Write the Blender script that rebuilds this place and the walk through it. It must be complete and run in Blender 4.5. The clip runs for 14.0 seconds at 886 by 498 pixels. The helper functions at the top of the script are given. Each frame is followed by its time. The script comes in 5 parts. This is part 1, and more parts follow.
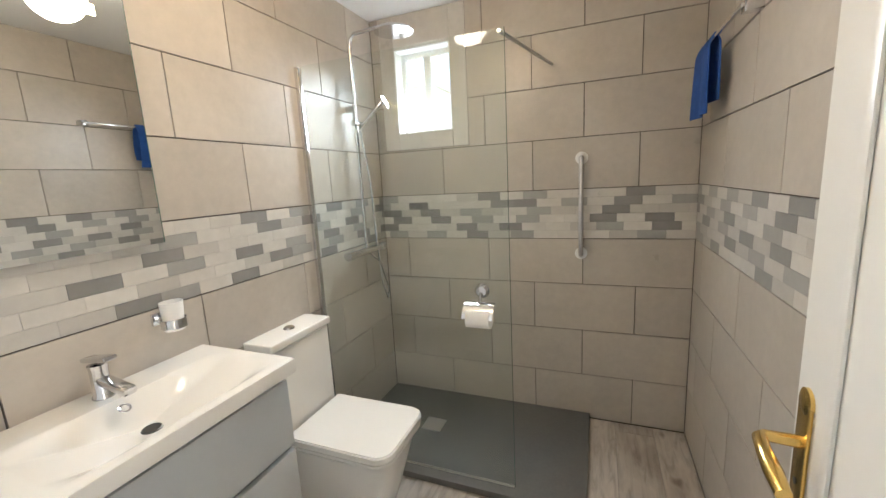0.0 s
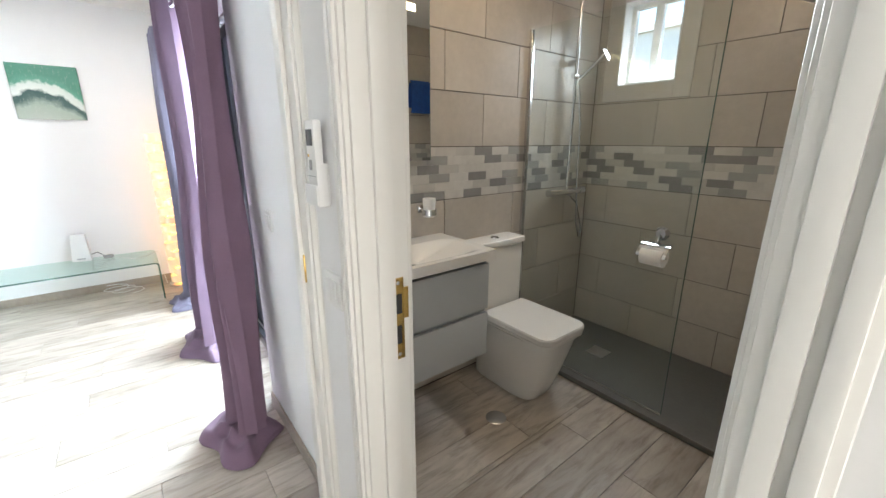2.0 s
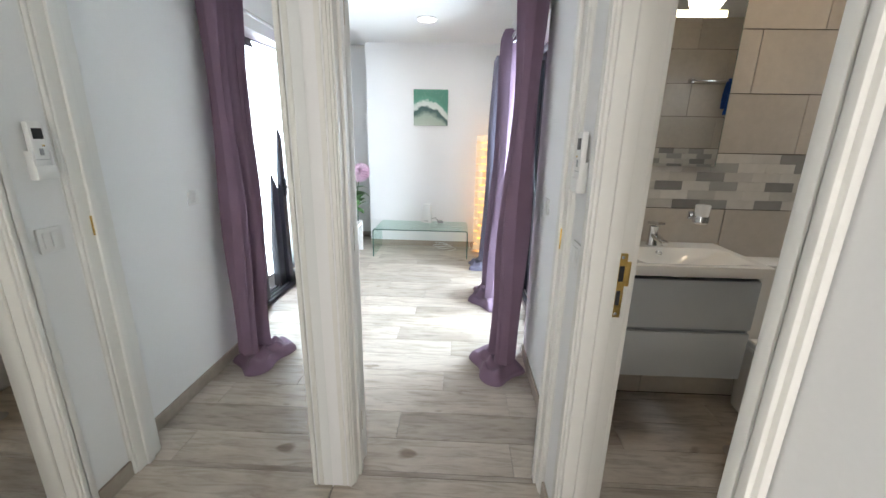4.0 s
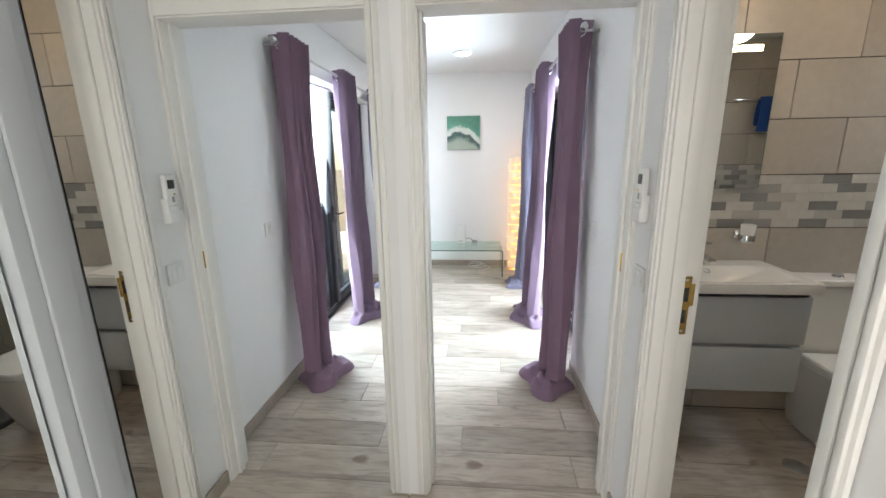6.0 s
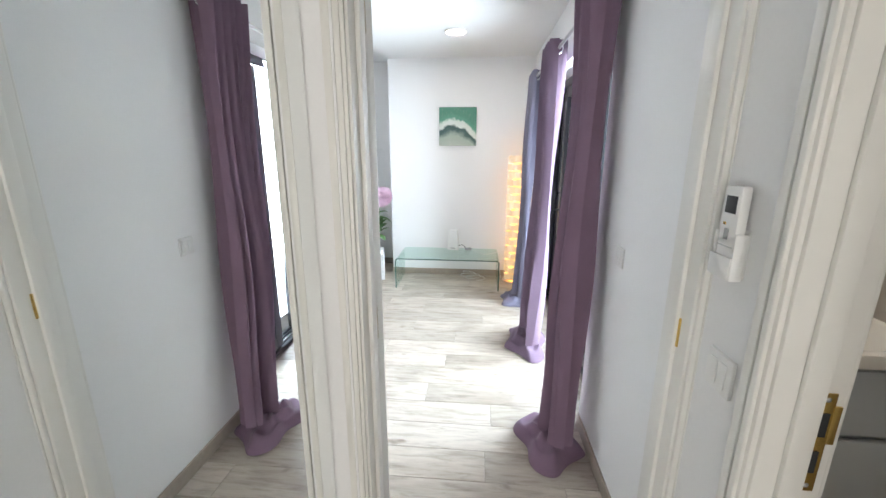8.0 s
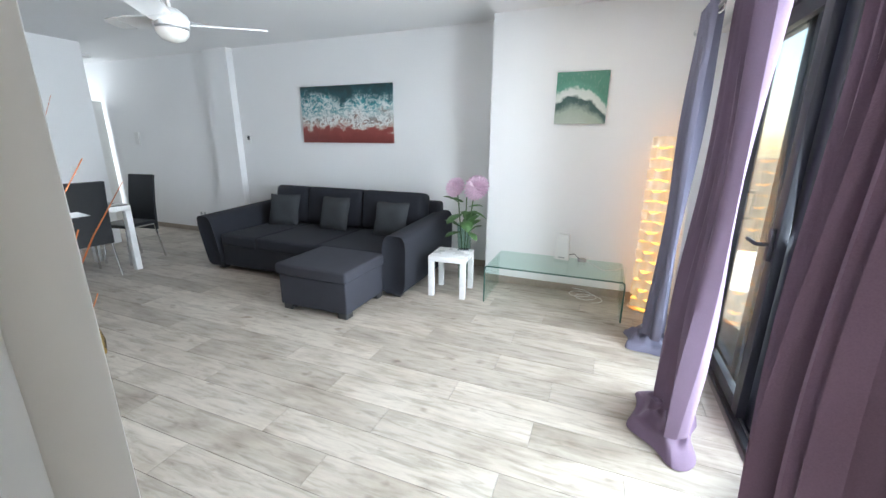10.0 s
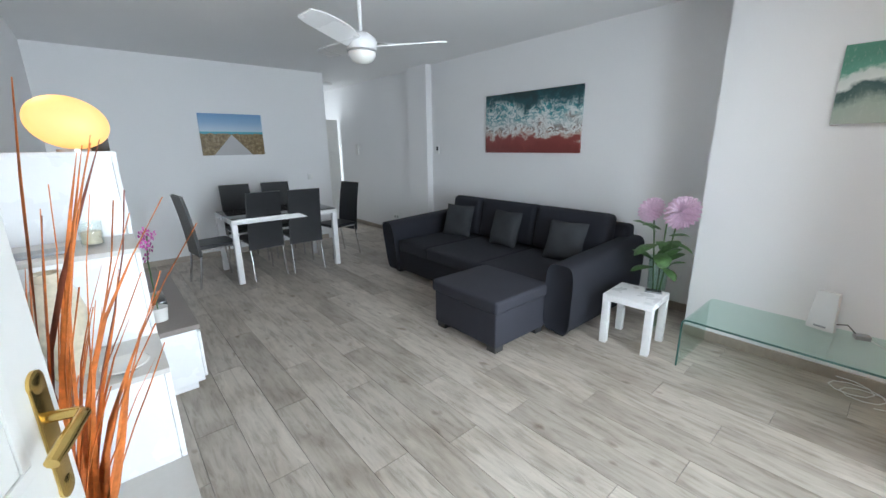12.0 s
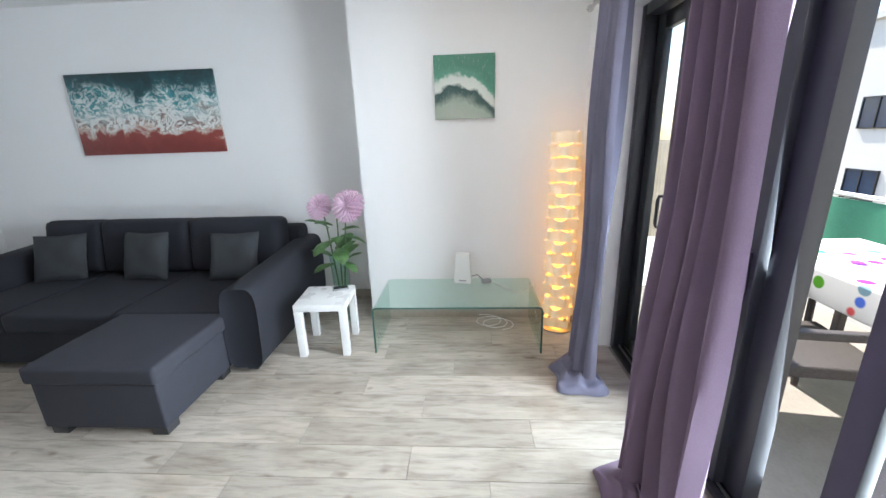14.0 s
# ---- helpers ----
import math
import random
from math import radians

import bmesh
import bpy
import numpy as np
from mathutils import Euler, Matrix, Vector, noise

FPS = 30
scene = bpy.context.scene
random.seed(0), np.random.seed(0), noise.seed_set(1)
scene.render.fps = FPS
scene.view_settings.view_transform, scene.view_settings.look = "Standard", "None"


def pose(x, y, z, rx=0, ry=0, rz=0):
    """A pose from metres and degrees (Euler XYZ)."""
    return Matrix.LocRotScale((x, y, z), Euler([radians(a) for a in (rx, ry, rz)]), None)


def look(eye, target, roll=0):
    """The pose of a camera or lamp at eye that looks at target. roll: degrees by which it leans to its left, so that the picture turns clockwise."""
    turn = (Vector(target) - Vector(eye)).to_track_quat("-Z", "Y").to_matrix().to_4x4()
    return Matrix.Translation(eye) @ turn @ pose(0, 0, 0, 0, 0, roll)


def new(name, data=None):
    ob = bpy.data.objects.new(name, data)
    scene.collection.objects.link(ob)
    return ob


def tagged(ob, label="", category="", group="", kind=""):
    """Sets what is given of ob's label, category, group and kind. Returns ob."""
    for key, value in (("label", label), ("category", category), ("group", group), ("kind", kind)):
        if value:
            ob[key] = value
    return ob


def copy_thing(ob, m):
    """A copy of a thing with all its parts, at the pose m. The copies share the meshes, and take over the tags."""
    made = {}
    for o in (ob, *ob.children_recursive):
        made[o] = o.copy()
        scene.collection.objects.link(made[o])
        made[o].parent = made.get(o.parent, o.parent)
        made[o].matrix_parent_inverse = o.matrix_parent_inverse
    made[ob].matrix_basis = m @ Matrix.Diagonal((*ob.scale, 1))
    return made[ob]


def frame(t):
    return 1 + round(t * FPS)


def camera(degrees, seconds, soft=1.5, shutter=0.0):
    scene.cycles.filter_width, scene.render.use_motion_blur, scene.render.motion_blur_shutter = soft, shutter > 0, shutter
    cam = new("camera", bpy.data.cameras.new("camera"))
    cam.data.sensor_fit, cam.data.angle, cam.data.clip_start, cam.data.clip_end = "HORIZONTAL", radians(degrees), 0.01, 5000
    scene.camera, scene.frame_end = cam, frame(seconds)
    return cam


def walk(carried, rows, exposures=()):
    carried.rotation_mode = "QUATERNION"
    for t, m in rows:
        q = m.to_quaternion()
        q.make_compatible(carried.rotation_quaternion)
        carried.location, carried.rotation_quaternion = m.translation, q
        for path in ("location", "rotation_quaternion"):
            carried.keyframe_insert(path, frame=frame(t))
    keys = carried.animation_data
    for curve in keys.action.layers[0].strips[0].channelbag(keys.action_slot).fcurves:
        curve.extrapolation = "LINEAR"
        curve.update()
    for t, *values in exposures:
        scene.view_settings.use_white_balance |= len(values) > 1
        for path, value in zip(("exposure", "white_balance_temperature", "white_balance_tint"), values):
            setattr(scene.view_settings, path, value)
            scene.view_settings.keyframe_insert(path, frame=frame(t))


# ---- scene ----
cam = camera(96.9, 14.0)
PATH = [
    (0, (0.673, 0.676, 1.49), (-0.065, 2.503, 1.145), -3.1),
    (0.5, (0.732, 0.6, 1.457), (-0.064, 2.38, 1.014), -2.5),
    (1, (0.807, 0.514, 1.436), (-0.191, 2.176, 0.945), -1.6),
    (1.5, (0.877, 0.412, 1.423), (-0.369, 1.887, 0.904), -0.4),
    (2, (0.998, 0.307, 1.433), (-0.518, 1.499, 0.901), 0.1),
    (2.5, (1.11, 0.264, 1.444), (-0.63, 1.099, 0.92), 0.5),
    (3, (1.243, 0.281, 1.453), (-0.632, 0.74, 0.928), 0.8),
    (3.5, (1.36, 0.271, 1.451), (-0.564, 0.41, 0.922), 1.2),
    (4, (1.394, 0.257, 1.448), (-0.53, 0.185, 0.906), 1.1),
    (4.2, (1.404, 0.242, 1.446), (-0.517, 0.12, 0.901), 1.0),
    (6.3, (1.563, 0.058, 1.532), (-0.376, -0.124, 1.079), -0.9),
    (6.5, (1.538, 0.072, 1.532), (-0.403, -0.1, 1.084), 0.5),
    (7, (1.379, 0.102, 1.512), (-0.567, -0.044, 1.072), 1.4),
    (7.2, (1.313, 0.112, 1.527), (-0.629, -0.026, 1.072), 0.7),
    (9.3, (0.272, 0.198, 1.542), (-1.616, -0.149, 0.98), 0.6),
    (9.5, (0.201, 0.216, 1.507), (-1.669, -0.231, 0.957), 0.4),
    (10, (0.003, 0.113, 1.449), (-1.788, -0.6, 0.917), 0.4),
    (10.5, (-0.154, 0.076, 1.479), (-1.787, -0.94, 0.93), -0.1),
    (11, (-0.298, 0.057, 1.487), (-1.708, -1.251, 0.94), -0.8),
    (11.5, (-0.412, 0.048, 1.499), (-1.643, -1.439, 0.975), -0.8),
    (12, (-0.493, 0.016, 1.507), (-1.749, -1.455, 0.998), -0.7),
    (12.5, (-0.595, -0.079, 1.502), (-2.075, -1.334, 1.016), -0.9),
    (13, (-0.714, -0.164, 1.534), (-2.427, -1.067, 1.036), -1.7),
    (13.5, (-0.782, -0.18, 1.522), (-2.643, -0.69, 0.995), -2.0),
    (14, (-0.835, -0.12, 1.502), (-2.75, -0.248, 0.94), -1.9),
]
EXPOSURES = [(0, 2.85), (1, 2.5), (2, 2.0), (2.5, 1.65), (3, 1.5), (6.5, 1.6), (9.5, 1.45), (10.4, 1.2), (11, 0.9), (12, 0.85), (13, 1.1), (14, 1.3)]
walk(cam, [(t, look(eye, target, roll)) for t, eye, target, roll in PATH], EXPOSURES)

# ---- world, sun and large lights ----
world = bpy.data.worlds.new("sky")
scene.world = world
world.use_nodes = True
wn = world.node_tree.nodes
sky = wn.new("ShaderNodeTexSky")
sky.sky_type, sky.sun_disc = 'NISHITA', False
sky.sun_elevation, sky.sun_rotation = radians(53), radians(260)
wn["Background"].inputs["Strength"].default_value = 0.15
world.node_tree.links.new(sky.outputs[0], wn["Background"].inputs[0])


def lamp(name, kind, energy, colour, place, target=None, size=0.2, size_y=None, spread=180):
    data = bpy.data.lights.new(name, kind)
    data.energy, data.color = energy, colour
    if kind == 'AREA':
        data.size, data.spread = size, radians(spread)
        if size_y:
            data.shape, data.size_y = 'RECTANGLE', size_y
    elif kind == 'SUN':
        data.angle = radians(0.6)
    else:
        data.shadow_soft_size = size
    ob = new(name, data)
    ob.matrix_world = look(place, target) if target else pose(*place)
    return ob


lamp("sun", 'SUN', 5.0, (1, 0.95, 0.87), (-11, -2, 15), (0, 0, 0))
lamp("balcony_daylight", 'AREA', 86, (0.77, 0.89, 1.0), (-1.95, 0.97, 1.15), (-1.45, -3, 0.8), 1.7, 2.0, 125)
lamp("ceiling_downlight", 'AREA', 2.2, (1, 0.95, 0.88), (-2.87, -0.10, 2.53), (-2.87, -0.10, 0), 0.18)
# added fill at the hall's closed end, for an assumed room behind; no window built
lamp("bedroom_daylight", 'AREA', 8, (1.0, 0.96, 0.90), (3.0, 0.21, 1.25), (0, 0.21, 1.1), 0.8, 2.2)
# added fill against the solid corridor wall, standing in for an unseen side doorway
lamp("corridor_daylight", 'AREA', 16, (0.84, 0.93, 1.0), (-3.43, -8.3, 1.2), (-4.3, -7.3, 1.2), 0.8, 1.9)
lamp("bathroom_daylight", 'AREA', 2.8, (0.85, 0.93, 1.0), (-0.34, 3.1, 2.0), (0.3, 1.2, 0.6), 0.36, 0.48, 120)

# ---- materials ----


class Mat:
    """A node material with short ways to add textures."""

    def __init__(self, name, colour=(0.8, 0.8, 0.8), rough=0.5, metal=0.0, **more):
        self.m = bpy.data.materials.new(name)
        self.m.use_nodes = True
        self.t = self.m.node_tree
        self.b = self.t.nodes["Principled BSDF"]
        self.set(Base_Color=(*colour, 1), Roughness=rough, Metallic=metal, **more)

    def set(self, **more):
        for k, v in more.items():
            self.b.inputs[k.replace("_", " ")].default_value = v

    def node(self, kind, **more):
        n = self.t.nodes.new(kind)
        for k, v in more.items():
            n.inputs[k.replace("_", " ")].default_value = v
        return n

    def link(self, a, b):
        self.t.links.new(a, b)

    def coords(self, scale=(1, 1, 1), kind="Object", spread=0.0):
        c, m = self.node("ShaderNodeTexCoord"), self.node("ShaderNodeMapping")
        m.inputs["Scale"].default_value = scale
        self.link(c.outputs[kind], m.inputs[0])
        if spread:
            i, v = self.node("ShaderNodeObjectInfo"), self.node("ShaderNodeVectorMath")
            v.operation = 'SCALE'
            v.inputs[0].default_value = (1, 1.7, 0.6)
            mul = self.node("ShaderNodeMath")
            mul.operation = 'MULTIPLY'
            mul.inputs[1].default_value = spread
            self.link(i.outputs["Random"], mul.inputs[0])
            self.link(mul.outputs[0], v.inputs["Scale"])
            self.link(v.outputs[0], m.inputs["Location"])
        return m.outputs[0]

    def noise(self, vec, scale, detail=4, rough=0.5, distort=0.0):
        n = self.node("ShaderNodeTexNoise", Scale=scale, Detail=detail, Roughness=rough, Distortion=distort)
        self.link(vec, n.inputs["Vector"])
        return n.outputs[0]

    def ramp(self, fac, *stops):
        r = self.node("ShaderNodeValToRGB")
        e = r.color_ramp.elements
        for i, (p, c) in enumerate(stops):
            x = e[i] if i < 2 else e.new(p)
            x.position, x.color = p, (*c, 1)
        self.link(fac, r.inputs[0])
        return r.outputs[0]

    def mix(self, a, b, fac, how='MIX'):
        n = self.node("ShaderNodeMix")
        n.data_type, n.blend_type = 'RGBA', how
        for v, s in ((fac, n.inputs[0]), (a, n.inputs[6]), (b, n.inputs[7])):
            if hasattr(v, "is_output"):
                self.link(v, s)
            else:
                s.default_value = v if isinstance(v, (int, float)) else (*v, 1)
        return n.outputs[2]

    def math(self, a, b, how):
        n = self.node("ShaderNodeMath")
        n.operation = how
        for v, s in ((a, n.inputs[0]), (b, n.inputs[1])):
            if hasattr(v, "is_output"):
                self.link(v, s)
            else:
                s.default_value = v
        return n.outputs[0]

    def split(self, vec):
        n = self.node("ShaderNodeSeparateXYZ")
        self.link(vec, n.inputs[0])
        return n.outputs

    def colour(self, out):
        self.link(out, self.b.inputs["Base Color"])
        return self

    def rough(self, fac, lo, hi):
        n = self.node("ShaderNodeMapRange", To_Min=lo, To_Max=hi)
        self.link(fac, n.inputs[0])
        self.link(n.outputs[0], self.b.inputs["Roughness"])
        return self

    def bump(self, fac, strength=0.2, depth=0.002):
        n = self.node("ShaderNodeBump", Strength=strength, Distance=depth)
        self.link(fac, n.inputs["Height"])
        self.link(n.outputs[0], self.b.inputs["Normal"])
        return self


def mottled(name, colour, rough=0.5, metal=0.0, amount=0.06, scale=6, grain=60, bump=0.15, depth=0.001, **more):
    m = Mat(name, colour, rough, metal, **more)
    c = m.coords()
    big, fine = m.noise(c, scale, 5), m.noise(c, grain, 3)
    lo, hi = [v * (1 - amount) for v in colour], [min(1, v * (1 + amount)) for v in colour]
    m.colour(m.mix(m.ramp(big, (0.3, lo), (0.7, hi)), m.ramp(fine, (0.3, lo), (0.7, hi)), 0.4))
    m.rough(big, max(0.02, rough - 0.08), min(1, rough + 0.08))
    if bump:
        m.bump(fine, bump, depth)
    return m.m


PLASTER = mottled("white_plaster", (0.85, 0.85, 0.855), 0.75, amount=0.02, scale=1.3, grain=130, bump=0.12)
CEILING = mottled("ceiling_paint", (0.84, 0.84, 0.84), 0.85, amount=0.02, scale=1.0, grain=90)
TRIM = mottled("white_lacquer", (0.78, 0.77, 0.74), 0.34, amount=0.02, scale=3, grain=40, bump=0.04)
LAMINATE = mottled("white_laminate", (0.80, 0.80, 0.80), 0.28, amount=0.015, bump=0.02)
TAUPE = mottled("taupe_laminate", (0.24, 0.205, 0.185), 0.4, amount=0.08, scale=9)
GREIGE = mottled("pale_greige_laminate", (0.58, 0.555, 0.52), 0.35, amount=0.04, scale=7)
BRASS = mottled("polished_brass", (0.72, 0.50, 0.17), 0.22, 1.0, amount=0.1, scale=14, bump=0.03)
CHROME = mottled("chrome", (0.72, 0.73, 0.75), 0.1, 1.0, amount=0.03, bump=0)
STEEL = mottled("brushed_steel", (0.55, 0.55, 0.56), 0.3, 1.0, amount=0.06, bump=0.03)
CERAMIC = mottled("white_ceramic", (0.82, 0.80, 0.76), 0.08, amount=0.01, bump=0, Coat_Weight=0.4)
VANITY = mottled("pale_grey_lacquer", (0.50, 0.52, 0.53), 0.35, amount=0.02, bump=0.03)
VANITY_DARK = mottled("grey_recess", (0.30, 0.32, 0.33), 0.5, amount=0.03)
ALU = mottled("anthracite_aluminium", (0.035, 0.038, 0.045), 0.36, 0.3, amount=0.1, bump=0.05)
LEATHER = mottled("black_leatherette", (0.012, 0.013, 0.016), 0.42, amount=0.2, scale=18, grain=240, bump=0.25)
BLACKGLASS = mottled("black_glass", (0.02, 0.02, 0.022), 0.07, amount=0.05, bump=0)
PLASTIC = mottled("white_plastic", (0.80, 0.80, 0.79), 0.35, amount=0.01, bump=0.02)
DARKPLASTIC = mottled("dark_plastic", (0.03, 0.03, 0.032), 0.4, amount=0.1, bump=0.02)
GREYPLASTIC = mottled("grey_plastic", (0.32, 0.33, 0.34), 0.4, amount=0.05, bump=0.02)
PAPER = mottled("white_paper", (0.83, 0.82, 0.80), 0.9, amount=0.02, bump=0.3)
GROUT = mottled("dark_grout", (0.10, 0.085, 0.07), 0.9, amount=0.15)
FLOORGROUT = mottled("floor_grout", (0.26, 0.235, 0.21), 0.9, amount=0.15)
TRAY = mottled("slate_resin", (0.12, 0.118, 0.108), 0.6, amount=0.12, scale=9, grain=70, bump=0.6, depth=0.003)
LEAF = mottled("green_leaf", (0.07, 0.15, 0.05), 0.5, amount=0.35, scale=30)
PETAL = mottled("pink_petal", (0.84, 0.64, 0.77), 0.6, amount=0.12, scale=40)
MAGENTA = mottled("magenta_petal", (0.58, 0.10, 0.42), 0.6, amount=0.2, scale=40)
STICK = mottled("orange_reed", (0.62, 0.17, 0.035), 0.55, amount=0.45, scale=12)
REDSTICK = mottled("dark_red_reed", (0.22, 0.06, 0.03), 0.55, amount=0.4, scale=12)
TOWEL = mottled("blue_towelling", (0.02, 0.085, 0.34), 0.95, amount=0.25, scale=30, grain=300, bump=1.0, depth=0.004)
SHELLCREAM = mottled("cream_shell", (0.62, 0.55, 0.42), 0.4, amount=0.2, scale=25)
WICKER = mottled("dark_wicker", (0.05, 0.042, 0.04), 0.6, amount=0.4, scale=80, grain=160, bump=0.8, depth=0.004)
GREENPAINT = mottled("green_awning_cloth", (0.03, 0.20, 0.12), 0.7, amount=0.15)
FACADE = mottled("white_render", (0.80, 0.78, 0.74), 0.9, amount=0.05, scale=0.6, grain=12)
WHITEWALL = mottled("white_parapet", (0.74, 0.73, 0.70), 0.85, amount=0.04)
OUTTILE = mottled("balcony_tile", (0.74, 0.73, 0.70), 0.6, amount=0.08)
HILL = mottled("dry_hillside", (0.16, 0.13, 0.09), 1.0, amount=0.35, scale=0.2, grain=2)
BLUEGLASS = mottled("window_glass_dark", (0.03, 0.06, 0.12), 0.08, amount=0.1, bump=0)


def cloth(name, colour, fine=420, rough=0.85, amount=0.14, sheen=0.0):
    m = Mat(name, colour, rough, 0, Sheen_Weight=sheen)
    c = m.coords()
    w = m.node("ShaderNodeTexWave", Scale=fine, Distortion=1.5, Detail=2)
    m.link(c, w.inputs["Vector"])
    big, fine_n = m.noise(c, 5, 5), m.noise(c, 260, 3)
    lo, hi = [v * (1 - amount) for v in colour], [min(1, v * (1 + amount)) for v in colour]
    m.colour(m.mix(m.ramp(big, (0.3, lo), (0.7, hi)), m.ramp(fine_n, (0.3, lo), (0.7, hi)), 0.5))
    m.bump(fine_n, 0.35, 0.002)
    return m.m


SOFA = cloth("charcoal_weave", (0.012, 0.0135, 0.021))
OTTO = cloth("slate_weave", (0.028, 0.029, 0.040))
CUSHION = cloth("black_ribbed_cloth", (0.030, 0.033, 0.038), amount=0.5)
PURPLE = cloth("mauve_curtain_cloth", (0.175, 0.108, 0.160), sheen=0.05)
LILAC = cloth("lilac_curtain_cloth", (0.165, 0.110, 0.168), sheen=0.05)
GREYBLUE = cloth("grey_violet_curtain_cloth", (0.16, 0.155, 0.22), sheen=0.05)


def plank_material(name, tone):
    m = Mat(name, tone, 0.42)
    c = m.coords((7, 1.0, 1), spread=37)
    grain = m.noise(c, 4.5, 8, 0.62, 0.6)
    broad = m.noise(m.coords((2.2, 1.1, 1), spread=21), 2.2, 4, 0.5, 0.3)
    knots = m.noise(m.coords((3.0, 1.6, 1), spread=53), 3.4, 2, 0.4)
    r, g, b = tone
    base = m.ramp(grain, (0.28, (r * 0.62, g * 0.6, b * 0.56)), (0.5, tone), (0.72, (min(1, r * 1.18), min(1, g * 1.18), min(1, b * 1.18))))
    stain = m.ramp(broad, (0.3, (0.66, 0.62, 0.58)), (0.55, (1, 1, 1)))
    spot = m.ramp(knots, (0.22, (0.42, 0.36, 0.31)), (0.31, (1, 1, 1)))
    i = m.node("ShaderNodeObjectInfo")
    shade = m.ramp(i.outputs["Random"], (0.0, (0.74, 0.725, 0.71)), (1.0, (1.1, 1.1, 1.1)))
    col = m.mix(m.mix(m.mix(base, stain, 0.75, 'MULTIPLY'), spot, 0.8, 'MULTIPLY'), shade, 1.0, 'MULTIPLY')
    return m.colour(col).rough(grain, 0.34, 0.52).bump(grain, 0.25, 0.001).m


PLANK = plank_material("wood_look_tile", (0.49, 0.437, 0.378))
BASEWOOD = mottled("wood_look_skirting", (0.38, 0.325, 0.27), 0.45, amount=0.16, scale=4, grain=30)


def wall_tile_material(name, tone):
    m = Mat(name, tone, 0.3)
    c = m.coords((1, 1, 1), spread=19)
    a, b = m.noise(c, 3.0, 6, 0.6), m.noise(c, 26, 4, 0.6)
    lo, hi = [v * 0.86 for v in tone], [v * 1.1 for v in tone]
    i = m.node("ShaderNodeObjectInfo")
    shade = m.ramp(i.outputs["Random"], (0, (0.93, 0.93, 0.93)), (1, (1.04, 1.04, 1.04)))
    m.colour(m.mix(m.mix(m.ramp(a, (0.3, lo), (0.7, hi)), m.ramp(b, (0.3, lo), (0.7, hi)), 0.35), shade, 1, 'MULTIPLY'))
    return m.rough(a, 0.22, 0.4).bump(b, 0.08, 0.0006).m


TILE = wall_tile_material("beige_wall_tile", (0.50, 0.455, 0.40))
MOSAICS = [wall_tile_material("mosaic_" + n, t) for n, t in (
    ("white", (0.60, 0.575, 0.535)), ("pale", (0.52, 0.50, 0.465)), ("silver", (0.36, 0.355, 0.34)), ("grey", (0.25, 0.245, 0.235)))]


def glass_material(name, tint, rough=0.0):
    m = bpy.data.materials.new(name)
    m.use_nodes = True
    t = m.node_tree
    out = t.nodes["Material Output"]
    t.nodes.remove(t.nodes["Principled BSDF"])
    see, gloss, mix, lw, pw, sc = (t.nodes.new("ShaderNode" + k) for k in ("BsdfTransparent", "BsdfGlossy", "MixShader", "LayerWeight", "Math", "Math"))
    see.inputs[0].default_value = (*tint, 1)
    gloss.inputs["Roughness"].default_value = rough
    lw.inputs[0].default_value = 0.5
    pw.operation, sc.operation = 'POWER', 'MULTIPLY_ADD'
    pw.inputs[1].default_value, sc.inputs[1].default_value, sc.inputs[2].default_value = 4.0, 0.55, 0.03
    t.links.new(lw.outputs["Facing"], pw.inputs[0])
    t.links.new(pw.outputs[0], sc.inputs[0])
    t.links.new(sc.outputs[0], mix.inputs[0])
    t.links.new(see.outputs[0], mix.inputs[1])
    t.links.new(gloss.outputs[0], mix.inputs[2])
    t.links.new(mix.outputs[0], out.inputs[0])
    return m


GLASS = glass_material("clear_glass", (0.96, 0.985, 0.975))
GREENGLASS = glass_material("green_tinted_glass", (0.865, 0.955, 0.925))
EDGEGLASS = mottled("green_glass_edge", (0.05, 0.13, 0.11), 0.15, amount=0.1, bump=0)
MIRROR = Mat("silvered_mirror", (0.90, 0.92, 0.91), 0.01, 1.0).m


def glowing(name, colour, strength, base=(0.8, 0.8, 0.8)):
    m = Mat(name, base, 0.5)
    m.set(Emission_Color=(*colour, 1), Emission_Strength=strength)
    return m.m


LED = glowing("led_diffuser", (1, 0.93, 0.82), 5)
LEDSTRIP = glowing("led_strip", (1, 0.90, 0.50), 2.2)
WARMGLOBE = glowing("warm_globe", (1, 0.62, 0.22), 2)
PEBBLE = glowing("pebble_lamp_glass", (1, 0.50, 0.13), 0.62, (0.5, 0.36, 0.2))
SHADEGLOW = glowing("lit_paper_strip", (1, 0.42, 0.06), 1.2, (0.8, 0.65, 0.4))
PAPERSTRIP = glowing("pale_paper_strip", (1, 0.55, 0.16), 0.10, (0.80, 0.75, 0.66))


